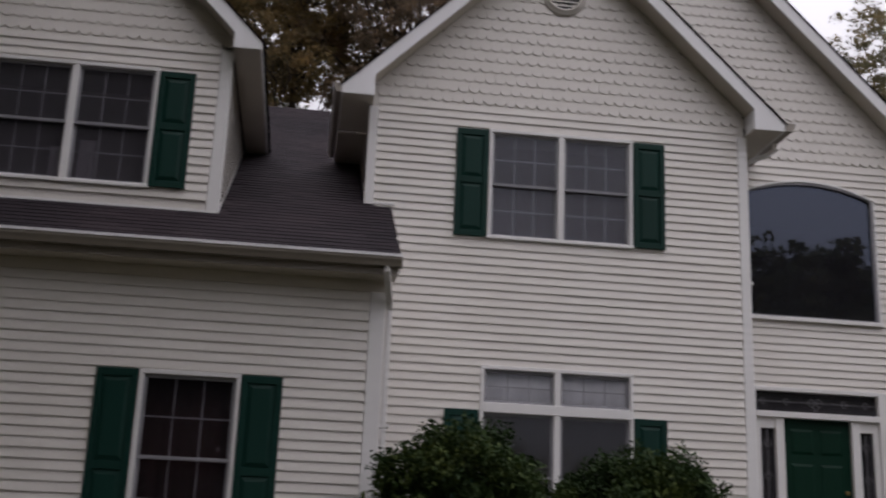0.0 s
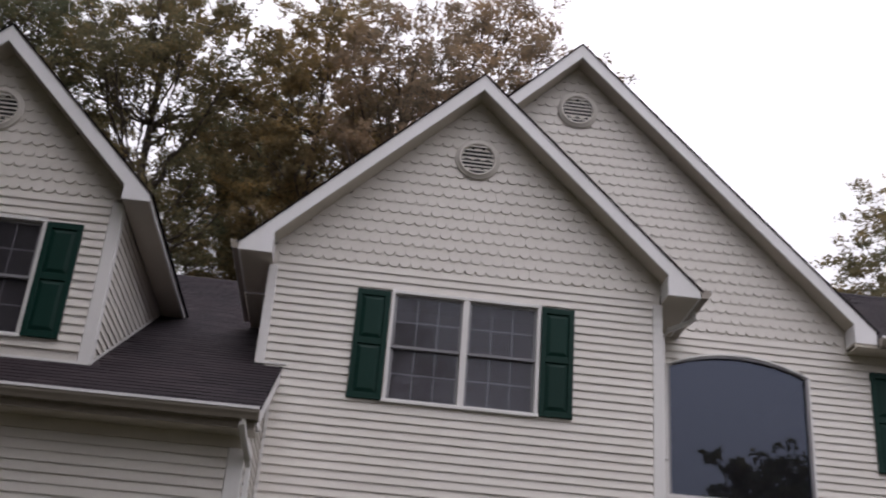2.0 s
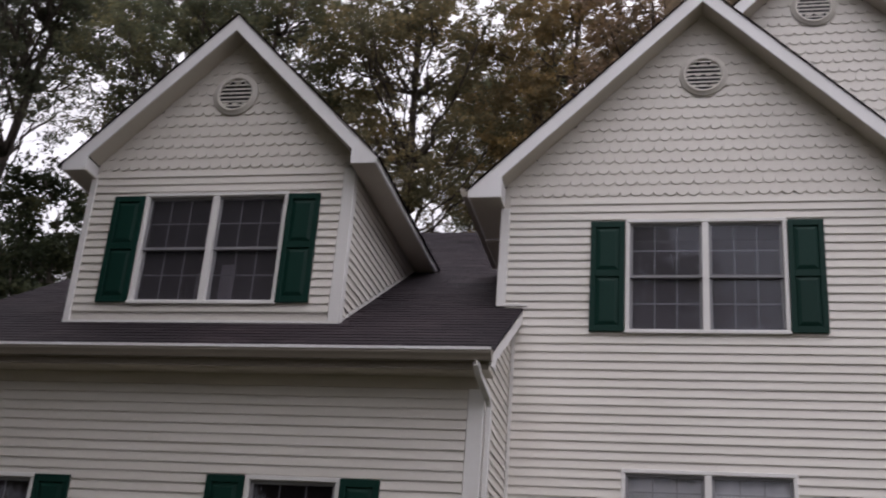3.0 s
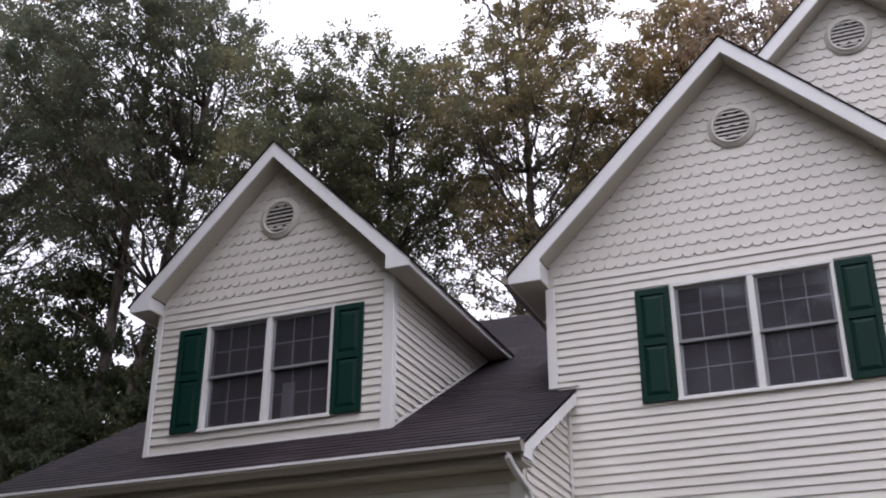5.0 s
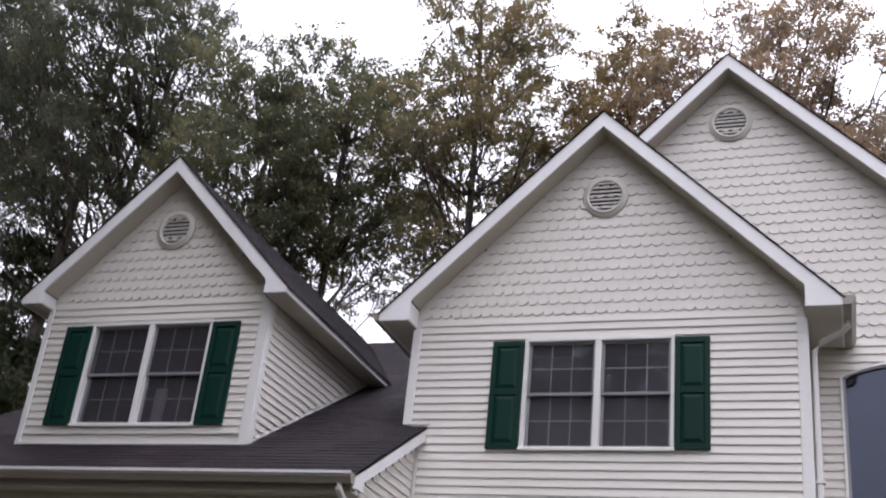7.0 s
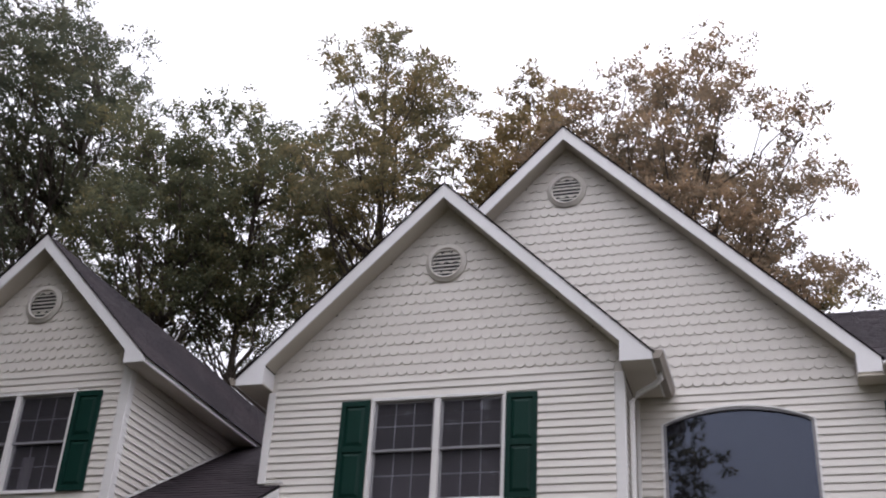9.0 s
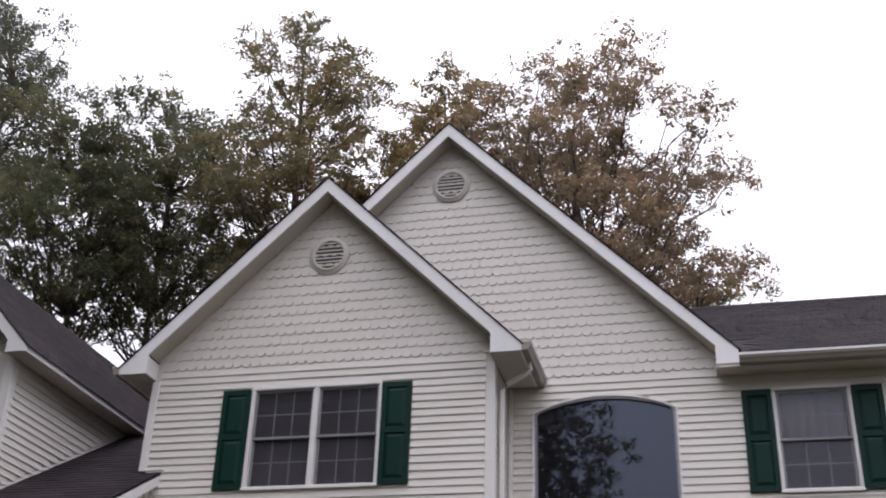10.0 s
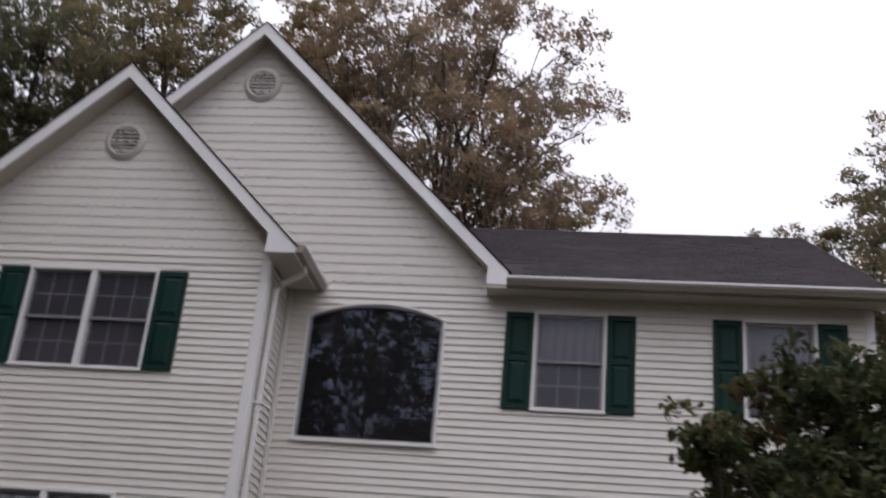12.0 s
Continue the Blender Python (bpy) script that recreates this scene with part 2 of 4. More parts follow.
# ---- mesh building ----
class MB:
    """Collects vertices and faces of one mesh."""

    def __init__(self):
        self.v, self.f = [], []

    def add(self, vs, fs):
        o = len(self.v)
        self.v += [tuple(p) for p in vs]
        self.f += [tuple(i + o for i in f) for f in fs]
        return self

    def box(self, x0, x1, y0, y1, z0, z1):
        vs = [(x, y, z) for z in (z0, z1) for y in (y0, y1) for x in (x0, x1)]
        return self.add(vs, [(0, 2, 3, 1), (4, 5, 7, 6), (0, 1, 5, 4), (2, 6, 7, 3), (0, 4, 6, 2), (1, 3, 7, 5)])

    def prism(self, poly, axis, a, b):
        """poly: (x, z) for axis y, (y, z) for axis x, (x, y) for axis z."""
        at = {"y": lambda p, d: (p[0], d, p[1]), "x": lambda p, d: (d, p[0], p[1]), "z": lambda p, d: (p[0], p[1], d)}[axis]
        n = len(poly)
        vs = [at(p, a) for p in poly] + [at(p, b) for p in poly]
        fs = [tuple(range(n)), tuple(range(2 * n - 1, n - 1, -1))] + [(i, (i + 1) % n, n + (i + 1) % n, n + i) for i in range(n)]
        return self.add(vs, fs)

    def tube(self, pts, radii, n=6, flat=1.0):
        pts = [Vector(p) for p in pts]
        rings = []
        for i, p in enumerate(pts):
            d = (pts[min(i + 1, len(pts) - 1)] - pts[max(i - 1, 0)]).normalized()
            side = d.cross(Vector((0, 0, 1)) if abs(d.z) < 0.95 else Vector((1, 0, 0))).normalized()
            up = side.cross(d)
            rings.append([p + radii[i] * (math.cos(a) * side + flat * math.sin(a) * up) for a in [math.tau * (k + 0.5) / n for k in range(n)]])
        vs = [q for r in rings for q in r]
        fs = [(i * n + k, i * n + (k + 1) % n, (i + 1) * n + (k + 1) % n, (i + 1) * n + k) for i in range(len(pts) - 1) for k in range(n)]
        fs += [tuple(range(n - 1, -1, -1)), tuple(range((len(pts) - 1) * n, len(pts) * n))]
        return self.add(vs, fs)

    def lathe(self, prof, n=16, c=(0, 0, 0)):
        """prof: (radius, z) from bottom to top, turned round a vertical axis."""
        vs = [(c[0] + r * math.cos(math.tau * k / n), c[1] + r * math.sin(math.tau * k / n), c[2] + z) for r, z in prof for k in range(n)]
        fs = [(i * n + k, i * n + (k + 1) % n, (i + 1) * n + (k + 1) % n, (i + 1) * n + k) for i in range(len(prof) - 1) for k in range(n)]
        fs += [tuple(range(n - 1, -1, -1)), tuple(range((len(prof) - 1) * n, len(prof) * n))]
        return self.add(vs, fs)

    def mesh(self, name, mat, bevel=0.0, smooth=False):
        me = bpy.data.meshes.new(name)
        me.from_pydata(self.v, [], self.f)
        if len(self.f) < 6000:
            bm = bmesh.new()
            bm.from_mesh(me)
            bmesh.ops.recalc_face_normals(bm, faces=bm.faces)
            if bevel:
                bmesh.ops.bevel(bm, geom=bm.edges[:], offset=bevel, segments=1, affect="EDGES", clamp_overlap=True)
            bm.to_mesh(me)
            bm.free()
        if smooth:
            me.polygons.foreach_set("use_smooth", [True] * len(me.polygons))
        me.materials.append(mat)
        return me


def part(name, mb, mat, parent=None, label="", bevel=0.0, smooth=False):
    """One mesh object under a thing or under a part."""
    ob = new(name, mb.mesh(name, mat, bevel, smooth))
    if parent is not None:
        ob.parent = parent
    return tagged(ob, label)


def thing(name, at, label, category, group="", kind=""):
    """An Empty at the base of a thing."""
    ob = new(name)
    ob.location = at
    return tagged(ob, label, category, group, kind)


def structure(name, mb, mat, label="", bevel=0.0):
    return tagged(part(name, mb, mat, None, label, bevel), kind="structure")


# ---- plan of the house ----
COURSE = 0.1016
Z_BASE = 1.45
LINE = 7.19                        # where boards end and scallops begin
BAY = dict(c=1.315, x0=-1.06, x1=3.665, y=0.0, front=-0.33, apex=9.885, s=0.988, tip=2.76, box=7.06)
HALL = dict(c=2.777, x0=-1.06, x1=6.43, y=1.01, front=0.71, apex=11.33, s=1.01, tip=3.95, box=7.15)
DORMER = dict(c=-4.345, x0=-6.042, x1=-2.712, y=-0.845, front=-1.15, apex=9.243, s=1.022, tip=1.98, box=7.135)
RAKE = 0.222                       # height of the rake boards, upright
GAR_X0, GAR_X1, GAR_Y = -7.55, -0.89, -1.6
RK, RZ = 7 / 12, 5.795             # garage roof: z = RZ + RK * y
WING_X1, WING_RZ = 11.42, 6.82     # right wing: roof z = WING_RZ + RK * y


def garage_roof_z(y):
    return RZ + RK * y


def ground_z(x, y):
    t = min(1, max(0, (y + 11.5) / 9.5))
    return 1.42 * t * t * (3 - 2 * t) + 0.05 * math.sin(x * 0.4) * math.cos(y * 0.33)


# ---- ground ----
def build_ground():
    ax = [-900, -400, -180, -90, -50] + list(range(-36, 41, 3)) + [56, 95, 180, 400, 900]
    mb = MB()
    for y in ax:
        for x in ax:
            mb.v.append((x, y, ground_z(x, y)))
    n = len(ax)
    mb.f = [(j * n + i, j * n + i + 1, (j + 1) * n + i + 1, (j + 1) * n + i) for j in range(n - 1) for i in range(n - 1)]
    tagged(structure("ground", mb, grass_m, "gently rising mown lawn round the house"), category="ground")


build_ground()


# ---- walls ----
def cuts(span, holes):
    """The stretches of span that the holes leave."""
    out = [span]
    for a, b in holes:
        out = [(p, q) for s, e in out for p, q in ((s, min(e, a)), (max(s, b), e)) if q - p > 0.015]
    return out


def wall_backing(name, x0, x1, z0, z1, y, holes, label, extra=None, thick=0.17):
    """A thick wall that faces the lawn, with its openings cut through; holes are (x0, x1, z0, z1)."""
    mb = MB()
    xs = sorted({x0, x1, *(h[0] for h in holes), *(h[1] for h in holes)})
    for a, b in zip(xs, xs[1:]):
        mid = (a + b) / 2
        for p, q in cuts((z0, z1), [(h[2], h[3]) for h in holes if h[0] < mid < h[1]]):
            mb.box(a, b, y, y + thick, p, q)
    if extra:
        extra(mb)
    return tagged(structure(name, mb, siding_m, label), category="wall")


def board_mesh(at, u0, u1, z, lift):
    """One lapped board: thin at the top, proud at the butt. at(u, d, z) gives the place d metres out from the wall."""
    h = COURSE
    prof = [(0.0, 0.012), (0.0165 + lift, 0.012), (0.0175 + lift, 0.0), (0.0205 + lift, 0.001), (0.0205 + lift, 0.008), (0.003 + lift, h + 0.014), (0.0, h + 0.014)]
    vs = [at(u, d, z + dz) for u in (u0, u1) for d, dz in prof]
    n = len(prof)
    fs = [(i, (i + 1) % n, n + (i + 1) % n, n + i) for i in range(n)] + [tuple(range(n - 1, -1, -1)), tuple(range(n, 2 * n))]
    return MB().add(vs, fs)


def siding(parent, at, z_top, z_bottom, spans, seams=True):
    """Boards from z_top down; spans(z) lists the stretches of the course at that height."""
    rnd = random.Random(parent.name)
    z = z_top - COURSE
    while z > z_bottom:
        for a, b in spans(z + COURSE / 2):
            pieces = [(a, b, 0.0)]
            if seams and b - a > 2.2 and rnd.random() < 0.55:
                m = a + (b - a) * rnd.uniform(0.25, 0.75)
                pieces = [(a, m, 0.0), (m - 0.03, b, 0.0016)]
            for p, q, lift in pieces:
                part("siding_board", board_mesh(at, p, q, z, lift + rnd.uniform(0, 0.0008)), siding_m, parent)
        z -= COURSE


def arch_half(z, spring, top, half):
    """Half the width of the arched window at the height z."""
    if z <= spring:
        return half
    if z >= top:
        return 0.0
    rise = top - spring
    r = (half * half + rise * rise) / (2 * rise)
    return math.sqrt(max(0, r * r - (z - top + r) ** 2))


ARCH = dict(c=4.952, half=0.953, z0=4.965, spring=6.695, top=6.925)
WIN_BAY_UP = (0.405, 2.205, 5.485, 6.885)
WIN_BAY_LOW = (0.385, 2.205, 1.95, 3.955)
WIN_DORMER = (-5.285, -3.475, 5.515, 6.925)
WIN_E = (7.09, 8.05, 5.52, 6.90)
WIN_F = (9.79, 10.73, 5.52, 6.90)
WIN_WING_LOW = (7.90, 9.71, 1.95, 4.02)
WIN_GARAGE = (-3.225, -2.245, 1.76, 3.44)
WIN_GARAGE_FAR = (-6.505, -5.525, 1.70, 3.38)
DOOR = (4.01, 5.895, 1.62, 4.078)


def front(y):
    return lambda u, d, z: (u, y - d, z)


def facing_right(x):
    return lambda u, d, z: (x + d, u, z)


def facing_left(x):
    return lambda u, d, z: (x - d, u, z)


def hole_spans(x0, x1, holes, arch=None):
    def spans(z):
        hs = [(h[0], h[1]) for h in holes if h[2] < z < h[3]]
        if arch and arch["z0"] < z < arch["top"]:
            w = arch_half(z, arch["spring"], arch["top"], arch["half"]) - 0.01
            hs.append((arch["c"] - w, arch["c"] + w))
        return cuts((x0, x1), hs)
    return spans


def inset(w, d=0.02):
    return (w[0] + d, w[1] - d, w[2] + d, w[3] - d)


def gable_extra(g):
    def add(mb):
        half = (g["x1"] - g["x0"]) / 2 if g is not HALL else 3.66
        top = g["apex"] - RAKE - 0.01
        pts = [(g["c"] - half, LINE), (g["c"] + half, LINE), (g["c"] + half, max(LINE, top - g["s"] * half)), (g["c"], top), (g["c"] - half, max(LINE, top - g["s"] * half))]
        mb.prism(pts, "y", g["y"], g["y"] + 0.17)
    return add


bay_wall = wall_backing("wall_bay", BAY["x0"], BAY["x1"], Z_BASE, LINE, 0.0, [inset(WIN_BAY_UP), inset(WIN_BAY_LOW)], "cream vinyl sided front gable wall of the bay", gable_extra(BAY))


def hall_extra(mb):
    gable_extra(HALL)(mb)
    a = ARCH
    for sgn in (-1, 1):
        arc = [(a["c"] + sgn * arch_half(z, a["spring"], a["top"], a["half"] - 0.02), z) for z in np.linspace(a["spring"], a["top"] - 0.001, 12)]
        mb.prism([(a["c"] + sgn * (a["half"] - 0.02), a["top"])] + arc, "y", 1.012, 1.178)


hall_holes = [inset((ARCH["c"] - ARCH["half"], ARCH["c"] + ARCH["half"], ARCH["z0"], ARCH["top"] + 0.02)), inset(WIN_E), inset(WIN_F), inset(WIN_WING_LOW), inset(DOOR)]
hall_wall = wall_backing("wall_hall", BAY["x0"], WING_X1, Z_BASE, LINE, 1.01, hall_holes, "cream vinyl sided entrance wall with scalloped gable", hall_extra)
garage_wall = wall_backing("wall_garage", GAR_X0, GAR_X1, Z_BASE, 4.72, GAR_Y, [inset(WIN_GARAGE), inset(WIN_GARAGE_FAR)], "cream vinyl sided wall of the garage wing")
dormer_wall = wall_backing("wall_dormer", DORMER["x0"], DORMER["x1"], 5.12, LINE + 0.06, DORMER["y"], [inset(WIN_DORMER)], "cream vinyl sided dormer front above the garage roof", None)


def closing_walls():
    """Plain walls that close the house at the sides and the back."""
    mb = MB()
    mb.box(WING_X1 - 0.17, WING_X1, 1.18, 12.4, Z_BASE, 7.1)
    mb.box(GAR_X0, WING_X1, 12.4, 12.57, Z_BASE, 7.1)
    mb.prism([(1.0, 7.1), (12.5, 7.1), (6.65, WING_RZ + RK * 6.65 - 0.25)], "x", WING_X1 - 0.17, WING_X1)
    tagged(structure("wall_rear", mb, siding_m, "plain cream walls at the rear"), category="wall")
    mb = MB()
    mb.prism([(GAR_Y, Z_BASE), (13.9, Z_BASE), (13.9, 4.75), (6.2, garage_roof_z(6.2) - 0.2), (GAR_Y, 4.7)], "x", GAR_X0, GAR_X0 + 0.17)
    tagged(structure("wall_garage_end", mb, siding_m, "plain cream gable end of the garage wing"), category="wall")


closing_walls()


def side_wall(name, poly, x0, x1, label):
    return tagged(structure(name, MB().prism(poly, "x", x0, x1), siding_m, label), category="wall")


bay_right = side_wall("wall_bay_side", [(0.17, Z_BASE), (1.01, Z_BASE), (1.01, 7.06), (0.17, 7.06)], 3.495, 3.665, "narrow cream sided return wall of the bay")
bay_left = side_wall("wall_bay_side_rear", [(0.17, 4.8), (8.0, 4.8), (8.0, 7.1), (0.17, 7.1)], -1.06, -0.89, "cream sided bay wall above the garage roof")
garage_right = side_wall("wall_garage_side", [(GAR_Y + 0.17, Z_BASE), (0.0, Z_BASE), (0.0, 5.55), (GAR_Y + 0.17, 4.65)], -1.06, -0.89, "cream sided end wall of the garage wing")
dormer_right = side_wall("wall_dormer_cheek", [(-0.675, 5.25), (2.6, 7.2), (-0.675, 7.2)], -2.882, -2.712, "cream sided dormer cheek rising from shingles")
side_wall("wall_dormer_cheek_far", [(-0.675, 5.25), (2.6, 7.2), (-0.675, 7.2)], -6.042, -5.872, "cream sided far dormer cheek")


# ---- roofs ----
def shingles(name, parent, origin, u, v, width, length, keep=None, single=0, tab=0.32, expo=0.142):
    """Overlapping tabs on a slope, joined. u runs along the eave, v up the slope; keep(a, b) says which places are covered.
    The first rows, up to single tabs, are pieces of their own."""
    rnd = random.Random(name + str(origin))
    o, u, v = Vector(origin), Vector(u).normalized(), Vector(v).normalized()
    n = u.cross(v)
    if n.z < 0:
        n = -n
    mb = MB()
    row = count = 0
    b = 0.0
    while b < length:
        a = -tab * (0.5 if row % 2 else 0.0) - rnd.uniform(0, 0.08)
        top = min(length, b + expo + 0.03)
        while a < width:
            w = tab * rnd.uniform(0.85, 1.12)
            p, q = max(0.0, a), min(width, a + w - 0.006)
            a += w
            if q - p < 0.03 or (keep and not keep((p + q) / 2, b + expo / 2)):
                continue
            h = 0.008 + rnd.uniform(0, 0.003)
            drop = rnd.uniform(-0.004, 0.004)
            base = o + u * p + v * (b + drop)
            du, dv = u * (q - p), v * (top - b)
            lo, hi = n * 0.001, n * h
            vs = [base + lo, base + du + lo, base + du + hi, base + hi, base + dv + n * 0.003, base + du + dv + n * 0.003]
            fs = [(0, 1, 2, 3), (3, 2, 5, 4), (0, 3, 4), (1, 5, 2)]
            if count < single:
                part("shingle", MB().add(vs, fs), shingle_m, parent)
                count += 1
            else:
                mb.add(vs, fs)
        b += expo
        row += 1
    ob = part(name, mb, shingle_m, parent)
    return tagged(ob, kind="stuff")


def slope_pair(roof, c, apex, s, tip, y0, y1, lift=0.008):
    """Shingles on both slopes of a gable roof whose ridge runs along y."""
    ln = tip * math.hypot(1, s) + 0.04
    for sgn in (-1, 1):
        o = (c + sgn * (tip + 0.03), y0 - 0.02, apex - s * (tip + 0.03) + lift)
        shingles("shingle_tabs", roof, o, (0, 1, 0), (-sgn, 0, s), y1 - y0 + 0.02, ln)


def gable_roof(name, g, y1, label, left_from=None):
    """A steep gable roof: deck, shingles, rake boards, sloped soffit, boxed eave returns."""
    c, s, tip, za, y0 = g["c"], g["s"], g["tip"], g["apex"], g["front"]
    half = (g["x1"] - g["x0"]) / 2 if g is not HALL else 3.66
    deck = MB()
    e = tip - 0.024
    deck.prism([(c, za), (c + e, za - s * e), (c + e, za - s * e - 0.05), (c, za - 0.07), (c - e, za - s * e - 0.05), (c - e, za - s * e)], "y", y0 + 0.02, y1)
    roof = tagged(structure(name, deck, shingle_m, label), category="roof")
    slope_pair(roof, c, za, s, tip, y0, y1)
    zb = g["box"]
    for sgn in (-1, 1):
        low = lambda x: za - RAKE - s * x
        poly = [(c, za), (c + sgn * tip, za - s * tip), (c + sgn * tip, zb), (c + sgn * half, zb), (c + sgn * half, low(half)), (c, low(0))]
        part("rake_board", MB().prism(poly, "y", y0, y0 + 0.025), fascia_m, roof, "white metal-clad rake board", 0.003)
        # shallow drip strip along the top of the rake
        part("drip_edge", MB().prism([(c, za + 0.006), (c + sgn * (tip + 0.02), za + 0.006 - s * (tip + 0.02)), (c + sgn * (tip + 0.02), za - 0.006 - s * (tip + 0.02)), (c, za - 0.006)], "y", y0 - 0.012, y0 - 0.001), shingle_m, roof)
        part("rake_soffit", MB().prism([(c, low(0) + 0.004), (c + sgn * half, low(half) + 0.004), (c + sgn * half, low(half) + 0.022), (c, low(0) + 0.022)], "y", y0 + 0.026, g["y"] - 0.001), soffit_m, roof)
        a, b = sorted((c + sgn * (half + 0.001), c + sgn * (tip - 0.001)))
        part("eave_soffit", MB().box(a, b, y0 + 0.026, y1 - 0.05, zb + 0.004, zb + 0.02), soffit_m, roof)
        a, b = sorted((c + sgn * (tip - 0.022), c + sgn * tip))
        part("eave_board", MB().box(a, b, y0 + 0.027, y1 - 0.05, zb, za - s * tip - 0.004), fascia_m, roof, "white eave board")
        a, b = sorted((c + sgn * half, c + sgn * (half + 0.018)))
        part("return_side", MB().prism([(a, zb + 0.021), (b, zb + 0.021), (b, low(half + 0.018)), (a, low(half))], "y", y0 + 0.026, g["y"] - 0.001), fascia_m, roof)
    return roof


gable_roof("roof_bay", BAY, 1.005, "steep shingled gable roof over the bay")
gable_roof("roof_hall", HALL, 8.0, "tall steep shingled gable roof over the entrance")
gable_roof("roof_dormer", DORMER, 5.6, "steep shingled dormer roof with white rakes")
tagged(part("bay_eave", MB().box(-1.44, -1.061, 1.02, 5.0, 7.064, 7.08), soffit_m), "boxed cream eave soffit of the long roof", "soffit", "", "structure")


def garage_roof():
    xl, xr, ye, yr = -7.8, -0.765, -1.93, 6.2
    z = garage_roof_z
    mb = MB()

    def strip(x0, x1, a, b):
        mb.prism([(a, z(a) - 0.012), (b, z(b) - 0.012), (b, z(b) - 0.05), (a, z(a) - 0.05)], "x", x0, x1)
    strip(xl, -6.03, ye, yr)
    strip(-6.03, -2.72, ye, -0.69)
    strip(-6.03, -2.72, 2.7, yr)
    strip(-2.72, -1.07, ye, yr)
    strip(-1.07, xr, ye, -0.003)
    mb.prism([(yr, z(yr) - 0.012), (14.1, z(yr) - RK * (14.1 - yr)), (14.1, z(yr) - RK * (14.1 - yr) - 0.05), (yr, z(yr) - 0.05)], "x", xl, -1.07)
    roof = tagged(structure("roof_garage", mb, shingle_m, "dark brown-grey asphalt shingle roof of the garage wing"), category="roof")
    k = math.hypot(1, RK)

    def keep(a, b):
        x, y = xl + a, ye - 0.03 + b / k
        if -6.06 < x < -2.70 and -0.86 < y < 2.4:
            return False
        return x < -1.06 or y < 0.0
    shingles("shingle_tabs", roof, (xl, ye - 0.03, z(ye - 0.03) - 0.012), (1, 0, 0), (0, 1, RK), xr - xl + 0.01, (yr - ye) * k, keep, 300)
    # ridge cap
    part("ridge_cap", MB().prism([(yr - 0.14, z(yr - 0.14) + 0.006), (yr, z(yr) + 0.03), (yr + 0.14, z(yr - 0.14) + 0.006), (yr, z(yr) - 0.01)], "x", xl, -1.5), shingle_m, roof)
    # white board along the short open rake, with its eave return
    low = lambda y: z(y) - 0.195
    rake = MB().prism([(ye - 0.005, z(ye) - 0.014), (-0.004, z(-0.004) - 0.014), (-0.004, low(0)), (GAR_Y - 0.06, low(GAR_Y - 0.06)), (GAR_Y - 0.06, low(GAR_Y) - 0.14), (ye + 0.12, low(GAR_Y) - 0.14), (ye - 0.005, z(ye) - 0.16)], "x", xr - 0.024, xr)
    part("rake_board", rake, fascia_m, roof, "white metal-clad rake board", 0.002)
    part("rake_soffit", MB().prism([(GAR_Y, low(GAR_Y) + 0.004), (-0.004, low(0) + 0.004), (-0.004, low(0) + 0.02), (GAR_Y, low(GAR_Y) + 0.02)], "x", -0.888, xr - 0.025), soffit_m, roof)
    # board behind the gutter takes the trough's shaded tone
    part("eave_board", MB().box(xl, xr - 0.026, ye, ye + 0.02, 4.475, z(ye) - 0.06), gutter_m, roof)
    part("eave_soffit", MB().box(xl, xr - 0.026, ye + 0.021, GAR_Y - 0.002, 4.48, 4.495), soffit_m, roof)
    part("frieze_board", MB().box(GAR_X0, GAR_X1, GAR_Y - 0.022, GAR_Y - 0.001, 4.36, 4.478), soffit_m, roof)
    return roof


garage_roof()


